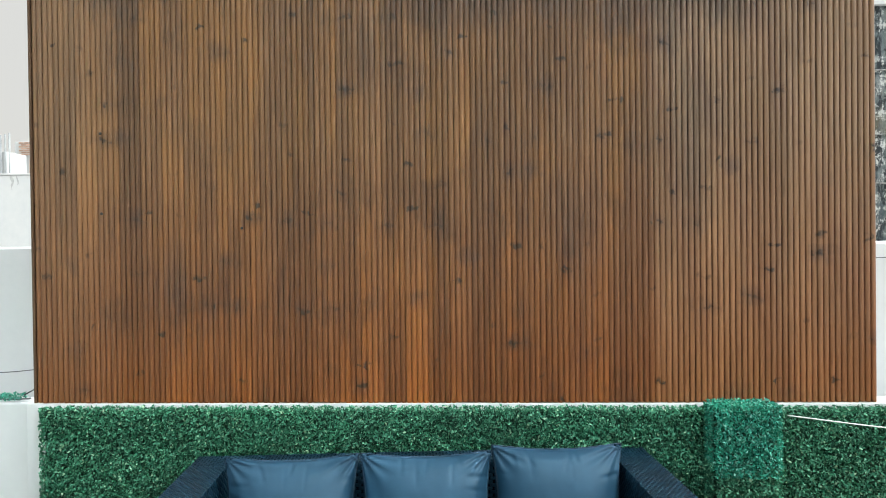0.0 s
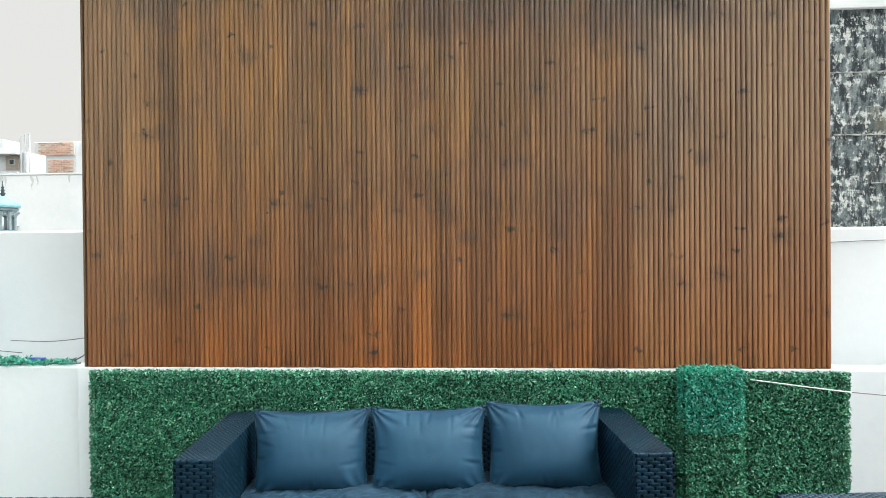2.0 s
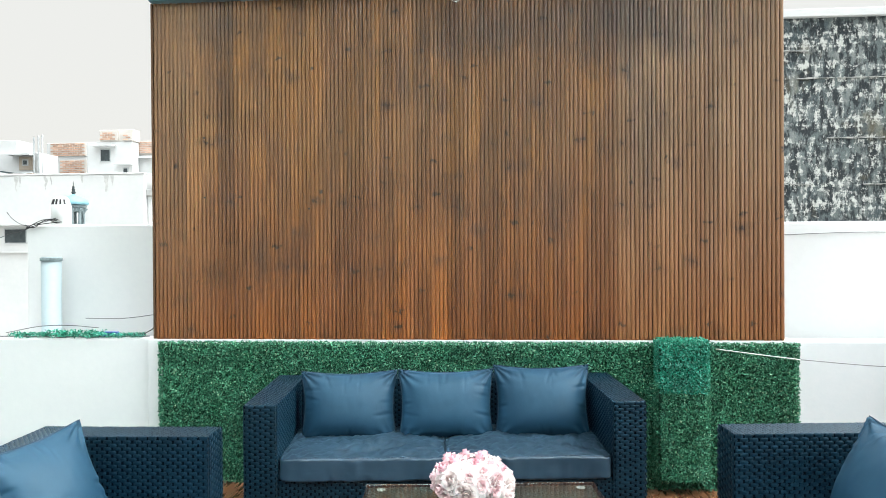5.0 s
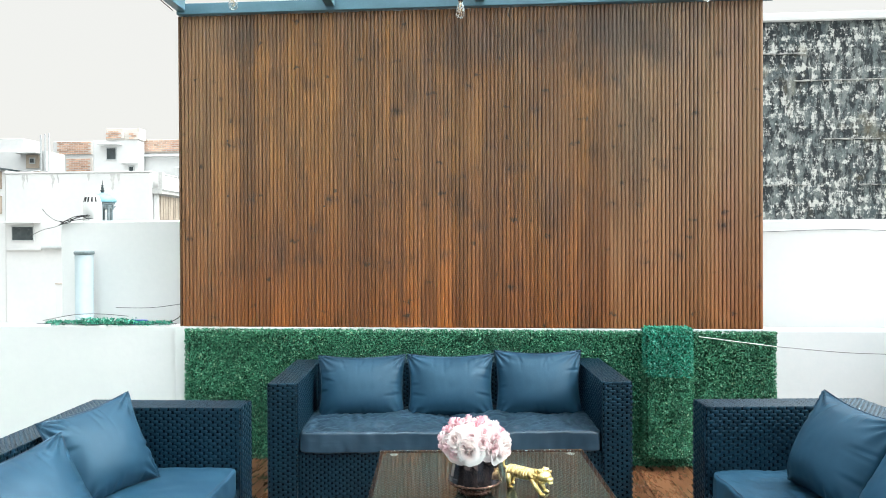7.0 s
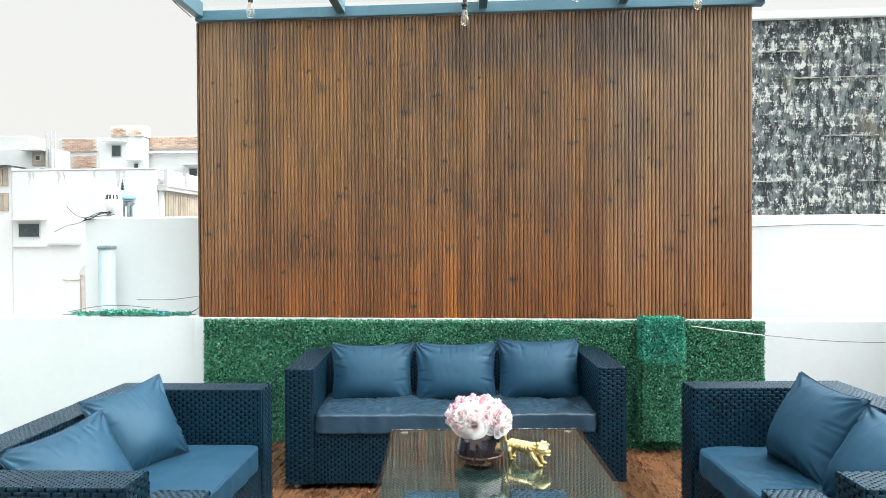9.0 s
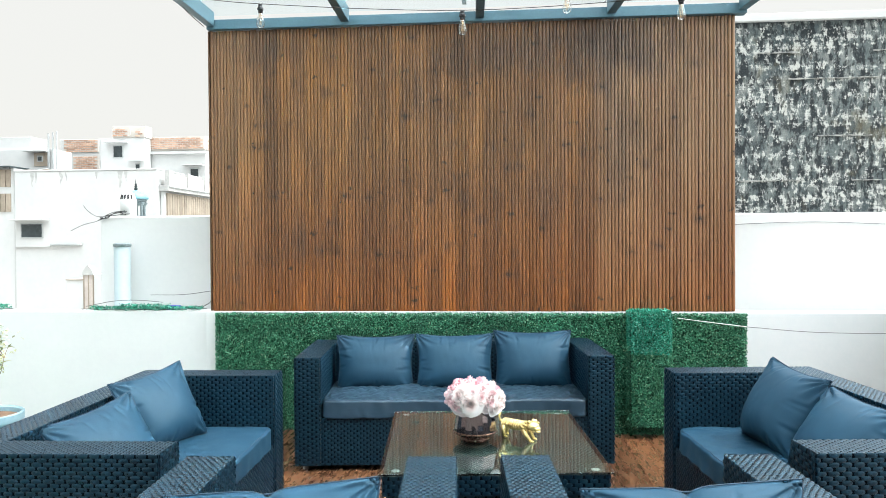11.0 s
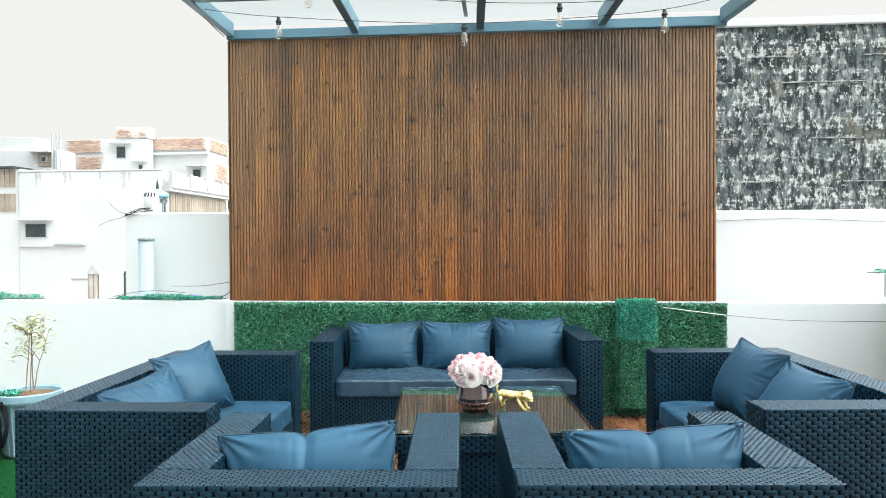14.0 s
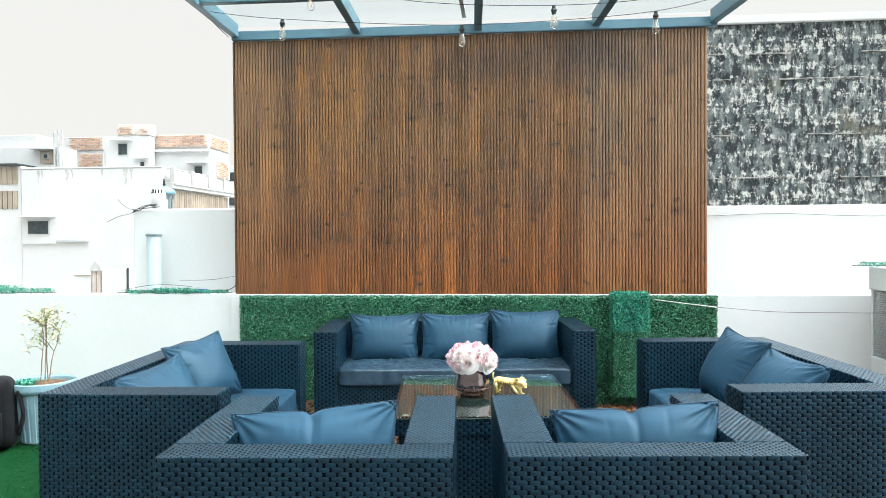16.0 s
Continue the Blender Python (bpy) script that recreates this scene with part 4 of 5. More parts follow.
for i in range(44):
    f = (i + 0.5) / 44
    el = math.asin(1 - f * 1.28)
    az = i * 2.39996 + r.uniform(-0.15, 0.15)
    d = Vector((math.cos(el) * math.cos(az), math.cos(el) * math.sin(az), math.sin(el)))
    ob = new("rose", roses[r.randrange(6)])
    ob.parent = bouquet
    s = r.uniform(1.0, 1.4)
    d = d * r.uniform(0.92, 1.06)
    ob.matrix_basis = Matrix.Translation((d.x * 0.100, d.y * 0.100, 0.04 + d.z * 0.058)) @ d.to_track_quat("Z", "Y").to_matrix().to_4x4() @ Matrix.Diagonal((s, s, s, 1))

# ---- gold big-cat figurine, one plain mesh ----
bm = bmesh.new()


def blob(c, rad, rot=(0, 0, 0)):
    bmesh.ops.create_uvsphere(bm, u_segments=14, v_segments=10, radius=1.0, matrix=pose(*c, *rot) @ Matrix.Diagonal((*rad, 1)))


blob((0, 0, 0.066), (0.062, 0.021, 0.024))
blob((0.048, 0, 0.07), (0.028, 0.023, 0.027))
blob((-0.048, 0, 0.066), (0.027, 0.022, 0.026))
blob((0.088, -0.004, 0.078), (0.029, 0.025, 0.024))
blob((0.112, -0.005, 0.069), (0.015, 0.014, 0.012))
for s in (-1, 1):
    blob((0.08, s * 0.017 - 0.003, 0.1), (0.008, 0.005, 0.009))
for x, s, fx in ((0.056, 1, 0.02), (0.05, -1, 0.035), (-0.05, 1, -0.02), (-0.055, -1, 0.004)):
    add_tube(bm, [(x, s * 0.014, 0.062), (x + fx * 0.4, s * 0.018, 0.035), (x + fx, s * 0.018, 0.008)], [0.014, 0.009, 0.0075], 8)
    blob((x + fx + 0.006, s * 0.018, 0.0065), (0.012, 0.008, 0.0065))
add_tube(bm, [(-0.07, 0, 0.072), (-0.085, 0, 0.06), (-0.088, 0.004, 0.04), (-0.086, 0.004, 0.09), (-0.078, 0.0, 0.108)][0:1] + [(-0.086, 0, 0.08), (-0.092, 0.002, 0.1), (-0.085, 0.003, 0.118)], [0.007, 0.006, 0.005, 0.004], 8)
for i in range(13):
    x = -0.06 + i * 0.0105
    add_tube(bm, [(x + 0.003 * math.sin(i), 0.0225 * math.cos(a), 0.067 + 0.0265 * math.sin(a)) for a in (-0.5, 0.2, 0.9, 1.57, 2.2, 2.9, 3.6)], 0.0031, 5)
rf = random.Random(5)
for i in range(26):
    a = rf.uniform(0, 6.28)
    blob((0.075 + rf.uniform(-0.02, 0.02), 0.024 * math.cos(a), 0.078 + 0.026 * math.sin(a)), (0.011, 0.005, 0.006), (0, rf.uniform(-40, 40), math.degrees(a)))
blob((0.116, -0.005, 0.058), (0.011, 0.011, 0.006), (0, 20, 0))
for v in bm.verts:
    v.co += 0.0022 * noise.noise_vector(v.co * 130)
fig = tagged(part("big_cat_figurine", bm, GOLD, smooth=True), "striding gold metal big cat figurine with raised stripes", "figurine")
fig.matrix_world = pose(2.075, -1.85, GLASS_Z, 0, 0, -35) @ Matrix.Diagonal((0.95, 1.1, 0.82, 1))

# ---- potted plant ----
plant = tagged(empty("potted_plant", Matrix.Translation((-0.80, -1.17, FLOOR)) @ Matrix.Diagonal((0.92, 0.92, 1.0, 1))), "young variegated shrub in a pale blue-grey plastic pot on turf", "potted plant")
part("pot", lathe([(0.135, 0.0), (0.14, 0.01), (0.175, 0.31), (0.198, 0.315), (0.205, 0.33), (0.205, 0.365), (0.196, 0.37), (0.186, 0.362), (0.18, 0.335), (0.02, 0.33)], 48), POT_BLUE, plant, "pale blue-grey pot with a rolled rim")
for i in range(24):
    a = 2 * math.pi * i / 24
    bm = bmesh.new()
    add_tube(bm, [(0.143 * math.cos(a), 0.143 * math.sin(a), 0.012), (0.1735 * math.cos(a), 0.1735 * math.sin(a), 0.30)], 0.006, 6)
    part("pot_rib", bm, POT_BLUE, plant)
part("soil", lathe([(0.181, 0.338), (0.15, 0.346), (0.08, 0.352), (0.01, 0.355)], 32), SOIL, plant, "brown potting soil", True)
r = random.Random(11)
tips = []
for i in range(4):
    a = r.uniform(0, 6.28)
    x, y = 0.03 * math.cos(a), 0.035 * math.sin(a)
    pts, z = [], 0.345
    dx, dy = r.uniform(-0.012, 0.012), r.uniform(-0.012, 0.012)
    for k in range(7):
        pts.append((x, y, z))
        x += dx + r.uniform(-0.006, 0.006)
        y += dy + r.uniform(-0.006, 0.006)
        z += r.uniform(0.052, 0.084)
    bm = bmesh.new()
    add_tube(bm, pts, [0.0042, 0.004, 0.0036, 0.003, 0.0025, 0.002, 0.0015], 6)
    for b in (3, 4, 5, 5):
        p = Vector(pts[b])
        q = p + Vector((r.uniform(-0.09, 0.09), r.uniform(-0.09, 0.09), r.uniform(0.03, 0.1)))
        add_tube(bm, [p, p.lerp(q, 0.5) + Vector((0, 0, 0.01)), q], [0.003, 0.0025, 0.0015], 5)
        tips.append((q, 22))
    tips.append((Vector(pts[-1]), 9))
    part("stem", bm, BARK, plant)
V, T, k = [], [], 0
for p, n in tips:
    for _ in range(n):
        c = p + Vector((r.gauss(0, 0.03), r.gauss(0, 0.03), r.gauss(0, 0.024)))
        d = Vector((r.uniform(-1, 1), r.uniform(-1, 1), r.uniform(-0.5, 0.7))).normalized()
        s = d.cross(Vector((r.uniform(-0.4, 0.4), r.uniform(-0.4, 0.4), 1))).normalized()
        L = r.uniform(0.026, 0.045)
        nn = s.cross(d)
        V += [c, c + d * L * 0.45 + s * L * 0.2 + nn * L * 0.05, c + d * L - nn * L * 0.1, c + d * L * 0.45 - s * L * 0.2 + nn * L * 0.05]
        T += [[k, k + 1, k + 2], [k, k + 2, k + 3]]
        k += 4
crown = link("leaves", array_mesh("leaves", [tuple(v) for v in V], T), FOLIAGE, plant, "cream and green narrow leaves")
crown["kind"] = "stuff"
leaf_mat("ground_cover", [((-0.93, -1.30, FLOOR + 0.345), (1, 0, 0), (0, 1, 0), (0, 0, 1), 0.13, 0.10, 260, 0.035, 0.018)], LEAF_TEAL, plant, "teal artificial sprig on the soil")

# ---- backpack beside the pot ----
bag = tagged(empty("backpack", pose(-1.0, -1.40, FLOOR, 0, 0, 20)), "black nylon backpack standing on the turf beside the pot", "backpack")
bm = box(-0.15, 0.15, -0.09, 0.09, 0.0, 0.43, 0.06, 4)
for v in bm.verts:
    k = 1 + 0.12 * (0.5 - v.co.z / 0.43)
    v.co.x *= k
    v.co.y *= k * (1 + 0.05 * noise.noise(v.co * 9))
part("body", bm, NYLON, bag, smooth=True)
part("panel", box(-0.085, 0.085, -0.1385, -0.1355, 0.07, 0.2, 0.001, 1), CABLE, bag, "grey mesh panel")
part("reflective_tab", box(-0.03, 0.05, -0.142, -0.139, 0.09, 0.115, 0.001, 1), GREYWASH, bag, "pale reflective tab")
part("zip", box(-0.1, 0.1, -0.119, -0.1155, 0.315, 0.322, 0.001, 1), CABLE, bag, "grey zip")
part("front_pocket", box(-0.11, 0.11, -0.135, -0.085, 0.04, 0.24, 0.022, 3), NYLON, bag, "", True)
part("zip_pocket", box(-0.10, 0.10, -0.115, -0.085, 0.27, 0.37, 0.014, 3), NYLON, bag, "", True)
for s in (-1, 1):
    bm = bmesh.new()
    add_tube(bm, smooth_line([(s * 0.17, -0.02, 0.08), (s * 0.2, -0.03, 0.2), (s * 0.17, -0.01, 0.34)], 5), 0.012, 6)
    part("side_strap", bm, NYLON, bag, "", True)
bm = bmesh.new()
add_tube(bm, smooth_line([(-0.05, 0.02, 0.425), (-0.03, 0.02, 0.47), (0.03, 0.02, 0.47), (0.05, 0.02, 0.425)], 5), 0.009, 6)
part("top_handle", bm, NYLON, bag, "", True)

# ---- air cooler ----
AX0, AX1, AY0, AY1, AH = 4.625, 5.225, -0.75, -0.15, 0.985
cooler = tagged(empty("air_cooler", Matrix.Translation(((AX0 + AX1) / 2, (AY0 + AY1) / 2, FLOOR))), "white metal air cooler with louvred sides beside the parapet", "air cooler")
def cbox(n, *a, **k):
    return world_part(part(n, box(*a, **k), POTMAT), cooler)
cbox("top_cover", AX0 - 0.01, AX1 + 0.01, AY0 - 0.01, AY1 + 0.01, AH - 0.16, AH, bevel=0.008)
cbox("tank", AX0, AX1, AY0, AY1, FLOOR, 0.36, bevel=0.008)
for x in (AX0, AX1 - 0.03):
    for y in (AY0, AY1 - 0.03):
        cbox("corner_post", x, x + 0.03, y, y + 0.03, 0.362, AH - 0.162, bevel=0.003)
world_part(part("pad", box(AX0 + 0.04, AX1 - 0.04, AY0 + 0.04, AY1 - 0.04, 0.362, AH - 0.162), FARBROWN), cooler)
for i in range(30):
    z = 0.372 + i * 0.0152
    bm = box(AX0 + 0.032, AX1 - 0.032, -0.007, 0.007, -0.0015, 0.0015)
    bmesh.ops.rotate(bm, verts=bm.verts, cent=(0, 0, 0), matrix=Matrix.Rotation(radians(35), 3, "X"))
    bmesh.ops.translate(bm, verts=bm.verts, vec=(0, AY0 + 0.014, z))
    world_part(part("louvre", bm, GREYWASH), cooler)
    bm = box(-0.007, 0.007, AY0 + 0.032, AY1 - 0.032, -0.0015, 0.0015)
    bmesh.ops.rotate(bm, verts=bm.verts, cent=(0, 0, 0), matrix=Matrix.Rotation(radians(-35), 3, "Y"))
    bmesh.ops.translate(bm, verts=bm.verts, vec=(AX0 + 0.014, 0, z))
    world_part(part("louvre", bm, GREYWASH), cooler)
garland("ivy_garland", AX0 - 0.10, AX1, -0.2, AH + 0.001, 700, LEAF_TEAL, "strip of artificial ivy draped over the air cooler", 0.04)

# ---- lantern and cables on the neighbour's wall ----
tagged(part("roof_ledge", box(-1.1, -0.6, 0.56, 0.9, -9.0, 1.452, 0.01), PLASTER), "white plastered ledge behind the neighbouring wall", "ledge", kind="structure")
lantern = tagged(empty("wall_lantern", pose(-0.918, 0.70, 1.4525)), "grey roof lantern with arched openings and a turquoise dome", "lantern")
part("base", lathe([(0.074, 0.0), (0.078, 0.006), (0.078, 0.016), (0.07, 0.024)], 8), IRONGREY, lantern)
for i in range(8):
    a0 = 2 * math.pi * (i + 0.5) / 8
    ca, sa = math.cos(a0), math.sin(a0)
    bm = bmesh.new()
    add_tube(bm, [(0.062 * ca, 0.062 * sa, 0.022), (0.062 * ca, 0.062 * sa, 0.105)], [0.0105, 0.009], 8)
    add_tube(bm, [(0.062 * ca, 0.062 * sa, 0.1), (0.066 * ca, 0.066 * sa, 0.118), (0.074 * ca, 0.074 * sa, 0.135)], [0.009, 0.013, 0.018], 8)
    part("column", bm, IRONGREY, lantern)
    q = [(0.06 * math.cos(a0 + f * math.pi / 4), 0.06 * math.sin(a0 + f * math.pi / 4), 0.092 + 0.026 * math.sin(math.pi * f) ** 0.6) for f in (0, 0.12, 0.3, 0.5, 0.7, 0.88, 1)]
    bm = bmesh.new()
    add_tube(bm, q, 0.006, 6)
    part("arch", bm, IRONGREY, lantern)
part("frieze", lathe([(0.058, 0.112), (0.066, 0.116), (0.068, 0.134), (0.082, 0.142), (0.086, 0.152), (0.07, 0.156)], 16), IRONGREY, lantern)
part("dome", lathe([(0.09, 0.1565), (0.096, 0.163), (0.095, 0.175), (0.084, 0.192), (0.062, 0.207), (0.036, 0.217), (0.016, 0.224), (0.006, 0.23)], 28), TANKBLUE, lantern, "turquoise dome", True)
part("finial", lathe([(0.007, 0.226), (0.012, 0.236), (0.015, 0.244), (0.008, 0.252), (0.012, 0.262), (0.006, 0.271), (0.009, 0.28), (0.003, 0.288), (0.002, 0.31), (0.001, 0.318)], 12), FARDARK, lantern, "dark turned finial", True)
r = random.Random(8)
for i in range(5):
    p = [(-0.80 + r.uniform(-0.02, 0.02), 0.345, 1.472 + 0.008 * i), (-0.88, 0.335, 1.475 + r.uniform(-0.012, 0.022)), (-0.95 + r.uniform(-0.015, 0.015), 0.33, 1.462 + r.uniform(-0.02, 0.015)), (-1.0 + r.uniform(-0.02, 0.02), 0.33, 1.445 + r.uniform(-0.02, 0.012))]
    cord("cable_bundle", smooth_line(p, 7), 0.0026, BLACK, "tangled black cables lying over the wall top", "cable")
cord("cable_bundle", smooth_line([(-0.95, 0.33, 1.462), (-1.03, 0.33, 1.462), (-1.10, 0.335, 1.50), (-1.14, 0.335, 1.545)], 7), 0.0020, BLACK, "thin black cable curling up from the wall", "cable")
cord("cable_bundle", smooth_line([(-0.95, 0.33, 1.455), (-1.05, 0.33, 1.42), (-1.14, 0.335, 1.40), (-1.24, 0.335, 1.355)], 7), 0.0020, BLACK, "tangled black cables lying over the wall top", "cable")
vent = tagged(part("roof_ventilator", lathe([(0.060, 0.0), (0.060, 0.118), (0.056, 0.128), (0.046, 0.165), (0.038, 0.178), (0.018, 0.186), (0.004, 0.187)], 24), PLASTER, smooth=True), "small white domed roof ventilator with dark slots", "ventilator")
vent.matrix_world = pose(-0.835, 0.43, 1.463)
for k in range(5):
    sl = part("slot", box(-0.0055, 0.0055, -0.004, 0.004, -0.017, 0.017), BLACK, vent, "dark slot")
    sl.matrix_basis = pose(0, 0, 0, 0, 0, -52 + k * 26) @ pose(0, -0.0505, 0.148, -16)
cord("wall_wire", smooth_line([(3.6, 0.345, 1.36), (4.2, 0.342, 1.375), (5.0, 0.342, 1.35), (6.5, 0.345, 1.38)], 6), 0.002, CABLE, "thin grey wire run along the white wall", "cable")
cord("wall_wire", smooth_line([(-0.6, 0.3, 0.87), (-0.3, 0.2, 0.88), (-0.01, 0.06, 0.92)], 6), 0.0022, CABLE, "thin wire reaching to the slat wall", "cable")
cord("wall_wire", smooth_line([(-1.0, 0.12, 0.80), (-0.78, 0.11, 0.84), (-0.6, 0.12, 0.845), (-0.42, 0.13, 0.83)], 6), 0.0025, CABLE, "thin wire looping above the ivy", "cable")
cord("wall_wire", smooth_line([(-0.11, 0.08, 0.80), (-0.05, 0.06, 0.83), (-0.012, 0.03, 0.86)], 6), 0.003, BLACK, "dark wire end rising to the slat wall", "cable")


# ---- neighbouring houses ----
def house_block(label, x0, x1, y0, y1, top, material=None, name="house"):
    h = tagged(empty(name, Matrix.Translation(((x0 + x1) / 2, (y0 + y1) / 2, -9.0))), label, "house")
    world_part(part("wall", box(x0, x1, y0, y1, -9.0, top, 0.05), material or PLASTER_FAR), h)
    return h


def far_part(n, h, material, *a, bevel=0.0, label=""):
    return world_part(part(n, box(*a, bevel=bevel), material, None, label), h)


def far_window(h, x0, x1, y, z0, z1, hood=True):
    w = far_part("window", h, GREYWASH, x0 - 0.08, x1 + 0.08, y - 0.06, y - 0.002, z0 - 0.08, z1 + 0.08)
    p = part("pane", box(x0, x1, y - 0.075, y - 0.062, z0, z1), FARDARK)
    world_part(p, w)
    if hood:
        far_part("sunshade", h, PLASTER_FAR, x0 - 0.5, x1 + 0.5, y - 0.7, y - 0.002, z1 + 0.25, z1 + 0.36)


def brick_panel(h, x0, x1, y, z0, z1):
    """Courses of single bricks standing proud of a mortar bed."""
    bed = far_part("brick_infill", h, MORTAR, x0, x1, y - 0.12, y - 0.002, z0, z1)
    bl, bh = 0.42, 0.15
    me = bpy.data.meshes.new("brick")
    b = box(-bl / 2 + 0.03, bl / 2 - 0.03, -0.02, 0.02, -bh / 2 + 0.025, bh / 2 - 0.025)
    b.to_mesh(me)
    b.free()
    me.materials.append(BRICK)
    j, z = 0, z0 + bh / 2
    while z + bh / 2 <= z1 + 0.01:
        x = x0 + bl / 2 + (bl / 2 if j % 2 else 0)
        while x + bl / 2 <= x1 + 0.01:
            ob = new("brick", me)
            ob.matrix_world = Matrix.Translation((x, y - 0.135, z))
            world_part(ob, bed)
            x += bl
        z += bh
        j += 1


def brick_side(h, x, y0, y1, z0, z1):
    """The same brickwork on a wall that faces +x."""
    bed = far_part("brick_infill", h, MORTAR, x + 0.002, x + 0.12, y0, y1, z0, z1)
    me = bpy.data.meshes["brick"]
    j, z = 0, z0 + 0.075
    while z + 0.075 <= z1 + 0.01:
        y = y0 + 0.21 + (0.21 if j % 2 else 0)
        while y + 0.21 <= y1 + 0.01:
            ob = new("brick", me)
            ob.matrix_world = pose(x + 0.135, y, z, 0, 0, 90)
            world_part(ob, bed)
            y += 0.42
        z += 0.15
        j += 1


a = house_block("long white rendered house with a stained roof edge", -30.1, -20.3, 40, 49, 5.92)
far_part("roof_edge", a, PLASTER_FAR, -30.12, -20.28, 39.95, 49, 5.922, 6.02, bevel=0.03)
far_part("bay_sill", a, PLASTER_FAR, -30.05, -27.6, 39.8, 39.998, 0.95, 1.03, label="thin plastered sill")
far_part("ledge", a, GREYWASH, -27.5, -25.4, 39.7, 39.998, 1.03, 1.2, bevel=0.04, label="stained grey ledge")
r = random.Random(17)
for i in range(9):
    x = -30.05 + r.uniform(0, 0.9)
    z = 6.03 + 0.045 * i * r.uniform(0.4, 0.9)
    far_part("loose_board", a, (GREYWASH, FARBROWN, SOOTED)[i % 3], x, x + r.uniform(0.6, 1.2), 40.3 + 0.2 * i, 40.5 + 0.2 * i, z, z + 0.06, label="weathered board on the roof")
far_window(a, -29.6, -28.2, 40, 1.6, 2.45)
for x, w, z in ((-28.85, 0.2, 4.9), (-28.6, 0.12, 5.2), (-26.85, 0.2, 5.0), (-26.5, 0.1, 5.3), (-24.4, 0.12, 5.4), (-22.8, 0.26, 4.8), (-22.4, 0.14, 5.2)):
    bm = box(-w / 2, w / 2, 39.985, 39.998, z, 5.85)
    bmesh.ops.subdivide_edges(bm, edges=[e for e in bm.edges if abs(e.verts[0].co.z - e.verts[1].co.z) > 0.2], cuts=8)
    for v in bm.verts:
        k = (v.co.z - z) / (5.85 - z)
        v.co.x = x + v.co.x * (0.25 + 0.9 * k + 0.8 * noise.noise(Vector((x, 0, v.co.z * 4)))) + 0.08 * noise.noise(Vector((x, 2, v.co.z * 3)))
    world_part(part("rain_stain", bm, SOOTED, None, "grey rain stain"), a)
bt = house_block("square white stair tower with a brick crown and small window", -29.4, -25.8, 49.1, 50.1, 9.4)
far_window(bt, -28.3, -27.6, 49.1, 7.9, 8.75)
far_window(bt, -26.5, -26.2, 49.1, 6.9, 7.3)
far_part("crown", bt, MORTAR, -28.4, -25.7, 49.1, 50.1, 9.402, 10.3, bevel=0.03)
brick_panel(bt, -28.35, -26.9, 49.098, 9.5, 10.2)
brick_panel(bt, -26.5, -25.75, 49.098, 9.45, 10.0)
b = house_block("white house with brick parapet, small window and sunshade", -26.2, -21.4, 50.3, 54.4, 8.5)
far_part("parapet", b, MORTAR, -26.2, -21.4, 50.3, 54.4, 8.502, 9.6)
brick_panel(b, -26.15, -21.45, 50.298, 8.6, 9.56)
brick_side(b, -21.4, 50.4, 54.3, 8.52, 9.5)
brick_side(b, -21.4, 51.6, 54.3, 6.2, 7.6)
far_window(b, -22.6, -22.0, 50.3, 6.4, 7.0)
far_part("ledge", b, PLASTER_FAR, -26.0, -21.2, 49.9, 50.298, 8.2, 8.35)
c = house_block("unfinished house with bare orange brick walls", -34.6, -30.9, 52, 56, 9.8)
brick_panel(c, -34.2, -31.2, 52, 8.7, 9.75)
brick_panel(c, -33.4, -31.2, 52, 7.0, 8.4)
d = house_block("white house with roof room, pipes and a hooded window", -39.0, -31.7, 46.5, 49, 8.3)
far_part("roof_room", d, PLASTER_FAR, -37.0, -33.6, 46.9, 48.8, 8.302, 9.3, bevel=0.03)
far_part("recess", d, FARBROWN, -33.1, -32.1, 46.42, 46.498, 7.0, 8.0, label="shaded brown window recess")
far_window(d, -32.75, -32.45, 46.42, 7.4, 7.7, False)
far_part("sunshade", d, PLASTER_FAR, -33.6, -31.9, 45.8, 46.498, 8.05, 8.16)
for x in (-31.85, -31.5, -31.2):
    bm = bmesh.new()
    add_tube(bm, [(x, 46.3, 5.9), (x, 46.3, 9.4 + 0.2 * (x + 32))], 0.07, 6)
    world_part(part("pipe", bm, GREYWASH), d)
e = house_block("brown shuttered house front with a pale floor band", -42.0, -30.15, 40.1, 45, 6.2)
for i in range(32):
    x = -41.9 + i * 0.36
    far_part("shutter_slat", e, FARBROWN, x + 0.02, x + 0.34, 40.02, 40.098, 4.95, 6.1)
    far_part("shutter_slat", e, FARBROWN, x + 0.02, x + 0.34, 40.02, 40.098, 3.3, 4.5)
far_part("eave", e, FARDARK, -42.2, -30.13, 39.6, 45.2, 6.202, 6.3, label="dark eave")
balcony = tagged(empty("balcony_house", Matrix.Translation((-21, 46, -9))), "white house side with a panelled balcony over ribbed shutters", "house")
world_part(part("wall", box(-21.2, -20.0, 49.2, 49.6, -9.0, 4.55, 0.03), PLASTER_FAR), balcony)
world_part(part("side_wall", box(-20.28, -20.0, 40.4, 50.3, -9.0, 4.55, 0.03), PLASTER_FAR), balcony)
world_part(part("balcony_slab", box(-20.28, -19.6, 40.2, 52, 4.552, 4.95, 0.03), SOOTED), balcony)
world_part(part("slab_moulding", box(-19.598, -19.5, 40.2, 52, 4.8, 4.9, 0.01), GREYWASH), balcony)
for i in range(5):
    y = 40.3 + i * 2.85
    world_part(part("pillar", box(-19.9, -19.62, y, y + 0.3, 4.952, 5.95, 0.02), SOOTED), balcony)
    if i < 4:
        world_part(part("balustrade_panel", box(-19.85, -19.7, y + 0.32, y + 2.83, 4.952, 5.7, 0.02), DOOR), balcony)
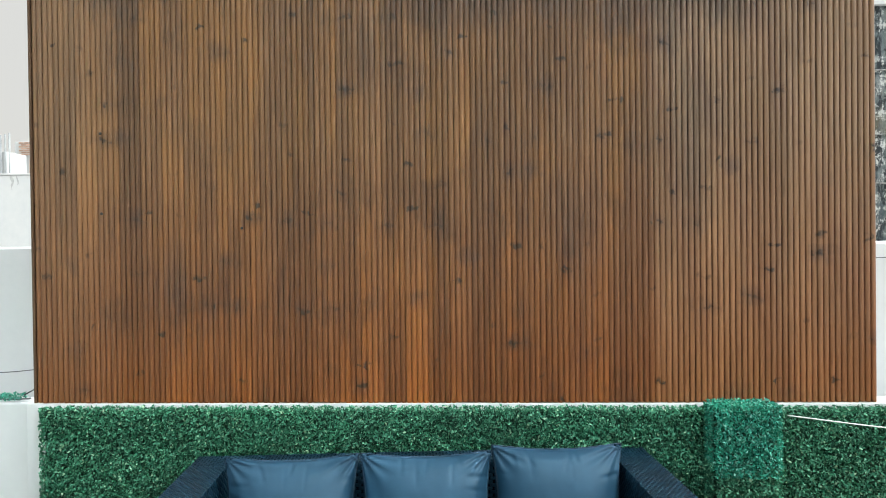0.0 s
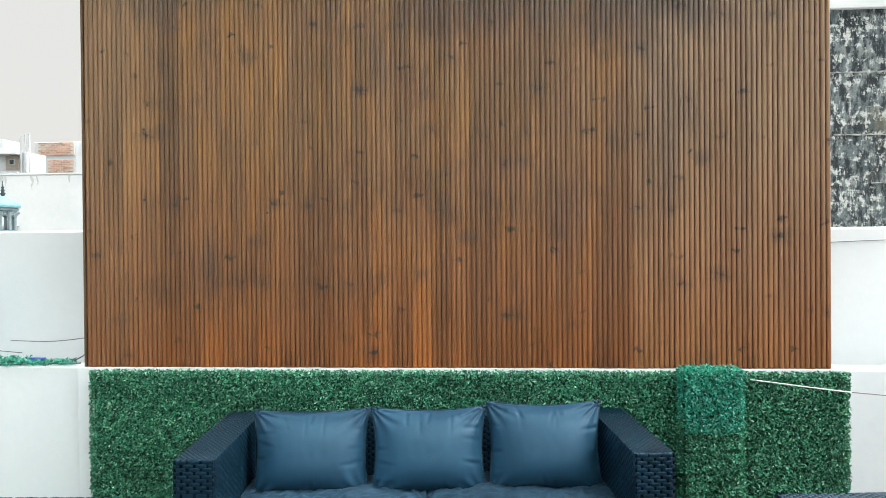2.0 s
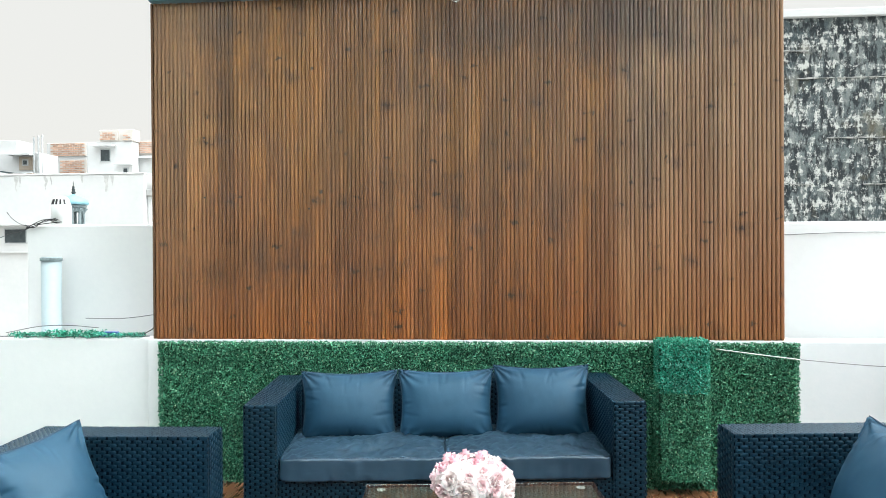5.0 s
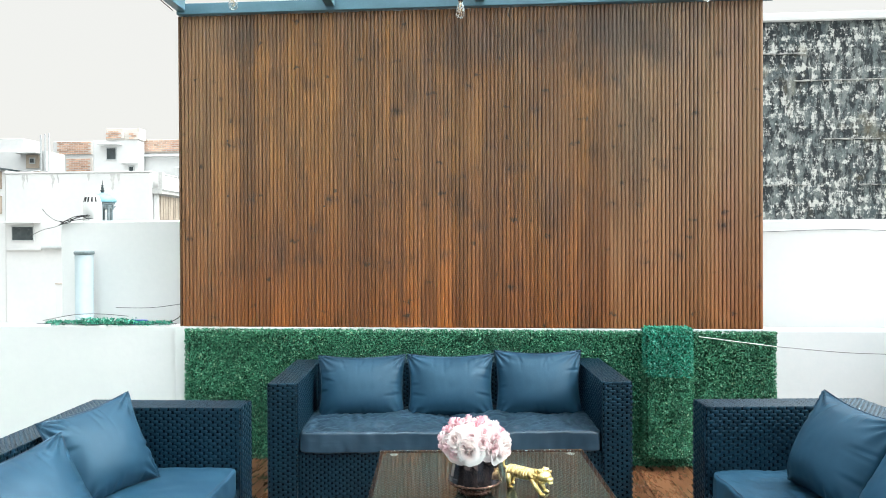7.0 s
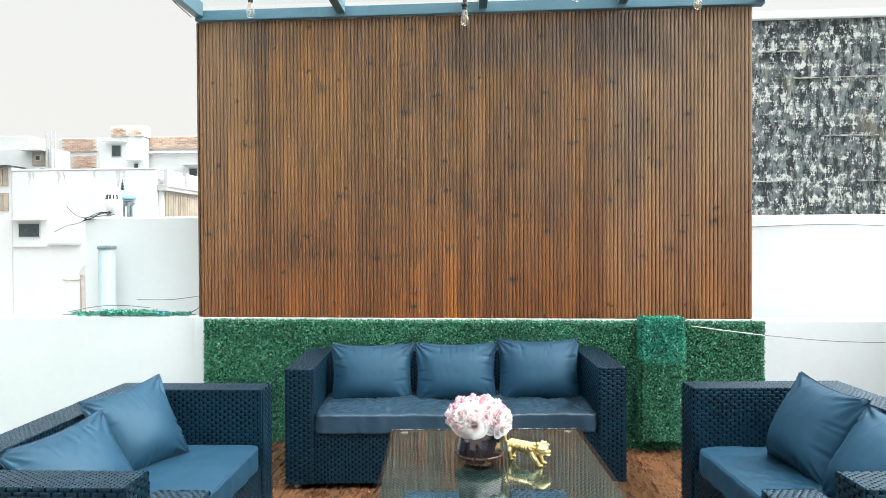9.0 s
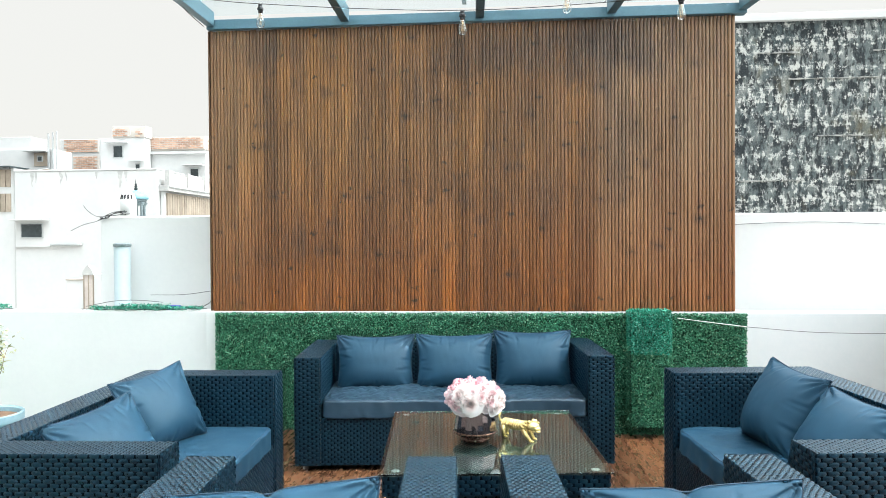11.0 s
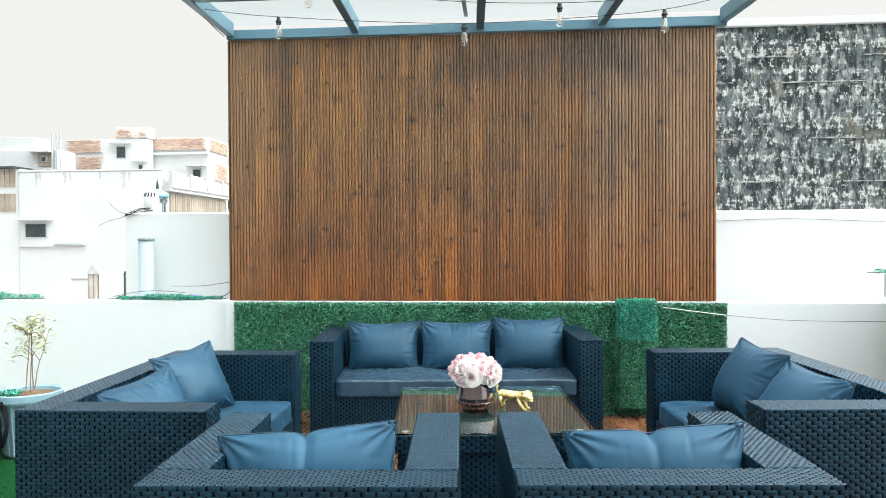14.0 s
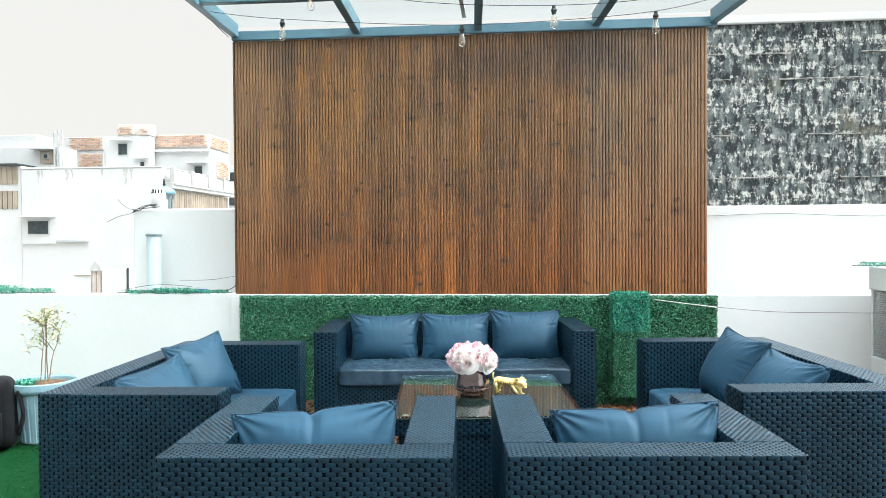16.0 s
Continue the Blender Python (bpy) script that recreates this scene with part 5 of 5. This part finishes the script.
for i in range(27):
    y = 40.6 + i * 0.36
    world_part(part("shutter_rib", box(-19.998, -19.9, y + 0.03, y + 0.33, 2.4, 4.45), FARBROWN), balcony)
far = house_block("pale far house with brick band and dark openings", -24.4, -20.0, 60, 66, 8.0)
far_part("opening", far, FARDARK, -23.9, -20.2, 59.93, 59.998, 6.6, 7.4)
brick_panel(far, -23.9, -20.2, 60, 5.6, 6.4)
far_part("opening", far, FARDARK, -23.9, -20.2, 59.93, 59.998, 4.3, 5.3)
arch = tagged(empty("roof_shrine", Matrix.Translation((-17.4, 26.5, -9))), "white roof structure with a pointed arched doorway", "house")
world_part(part("side_wall", box(-17.65, -16.86, 26.0, 28, -9, -0.42, 0.02), PLASTER_FAR), arch)
world_part(part("wall", box(-16.35, -15.15, 26.0, 28, -9, -0.17, 0.02), PLASTER_FAR), arch)
world_part(part("edge_pipe", box(-15.14, -15.07, 25.98, 26.1, -1.9, -0.1), FARDARK), arch)
world_part(part("doorway", box(-16.84, -16.37, 26.02, 26.1, -1.9, -0.24), DOOR, None, "faded greyish doorway"), arch)
for dx in (-16.84, -16.62, -16.40):
    world_part(part("door_frame", box(dx, dx + 0.03, 25.98, 26.018, -1.9, -0.24), FARBROWN), arch)
world_part(part("door_frame", box(-17.66, -16.86, 25.96, 25.998, -0.47, -0.42), FARBROWN), arch)
bm = bmesh.new()
pts = [(-0.26, 0.0), (-0.23, 0.18), (-0.12, 0.33), (0.0, 0.46), (0.12, 0.33), (0.23, 0.18), (0.26, 0.0)]
front = [bm.verts.new((-16.6 + px, 25.93, -0.235 + pz)) for px, pz in pts]
rear = [bm.verts.new((-16.6 + px, 26.2, -0.235 + pz)) for px, pz in pts]
for k in range(len(pts)):
    q = (k + 1) % len(pts)
    bm.faces.new((front[k], rear[k], rear[q], front[q]))
bm.faces.new(front)
bm.faces.new(list(reversed(rear)))
bmesh.ops.recalc_face_normals(bm, faces=bm.faces)
world_part(part("arch_head", bm, SOOTED, None, "grey pointed arch head"), arch)

# ---- turf ----
turf = tagged(part("artificial_turf", box(-3.2, 0.1, -6.8, 0.0, -0.044, FLOOR - 0.004), TURF_BASE), "bright green artificial turf mat", "turf", kind="structure")
leaf = leaf_mat("turf_blades", [((-3.2, -3.4, FLOOR - 0.006), (1, 0, 0), (0, 1, 0), (0, 0, 1), 3.3, 3.4, 95000, 0.004, 0.008, 0.5)], TURF, turf)

# ---- deck tiles and slats, piece by piece ----
floor = tagged(part("floor", box(0.1, 6.6, -6.8, 0.0, -0.044, FLOOR - 0.012), GROUT), "glossy brown wood-look tile planks with dark joints", "floor", kind="structure")
PW, PL = 0.15, 1.2
plank_meshes = {}


def plank(length):
    """One tile plank of that length; alike planks share their mesh."""
    key = round(length, 3)
    if key not in plank_meshes:
        me = bpy.data.meshes.new("deck_tile")
        tb = box(-PW / 2 + 0.002, PW / 2 - 0.002, -length / 2 + 0.002, length / 2 - 0.002, -0.012, 0.0, 0.0015, 1)
        tb.to_mesh(me)
        tb.free()
        me.materials.append(PLANK)
        plank_meshes[key] = me
    return plank_meshes[key]


for i in range(43):
    y, length = 0.0, (1.2, 0.8, 0.4)[i % 3]
    while y > -6.78:
        length = min(length, y + 6.79)
        t = new("deck_tile", plank(length))
        t.matrix_world = Matrix.Translation((0.175 + i * PW, y - length / 2, FLOOR))
        world_part(t, floor)
        y -= length
        length = PL

PITCH = 0.0237


def slat_mesh(half, round_):
    """A rounded slat of the given half width."""
    top = [(half * math.sin(a), 0.001 + round_ * (1 - math.cos(a))) for a in [radians(k) for k in (-90, -64, -40, -15, 15, 40, 64, 90)]]
    profile = [(-half, 0.022)] + top + [(half, 0.022)]
    me = bpy.data.meshes.new("slat")
    sb = bmesh.new()
    lo = [sb.verts.new((px, py, 0)) for px, py in profile]
    hi = [sb.verts.new((px, py, PANEL_Z1 - PANEL_Z0)) for px, py in profile]
    for k in range(len(profile) - 1):
        sb.faces.new((lo[k], lo[k + 1], hi[k + 1], hi[k]))
    sb.faces.new([sb.verts.new(v.co) for v in reversed(lo)])
    sb.faces.new([sb.verts.new(v.co) for v in hi])
    bmesh.ops.recalc_face_normals(sb, faces=sb.faces)
    sb.to_mesh(me)
    sb.free()
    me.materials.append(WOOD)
    me.polygons.foreach_set("use_smooth", [len(p.vertices) == 4 for p in me.polygons])
    return me


TIGHT, LOOSE = slat_mesh(0.01155, 0.0095), slat_mesh(0.0100, 0.0065)
r = random.Random(2)
n = int((PANEL_X1 - PANEL_X0) / PITCH)
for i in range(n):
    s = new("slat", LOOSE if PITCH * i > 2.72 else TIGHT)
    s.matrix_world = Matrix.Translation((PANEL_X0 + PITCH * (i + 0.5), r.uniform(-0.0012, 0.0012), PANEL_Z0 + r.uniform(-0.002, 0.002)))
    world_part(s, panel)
for x, z, mat, note in ((0.302, 1.60, BLACK, "dark nail hole"), (0.302, 1.945, BLACK, "dark nail hole"), (0.915, 1.53, BLACK, "dark nail hole")):
    bm = lathe([(0.006, 0.0), (0.006, 0.002), (0.003, 0.0035)], 12)
    bmesh.ops.rotate(bm, verts=bm.verts, cent=(0, 0, 0), matrix=Matrix.Rotation(radians(90), 3, "X"))
    bmesh.ops.translate(bm, verts=bm.verts, vec=(x, 0.001, z))
    world_part(part("screw", bm, mat, None, note), panel)
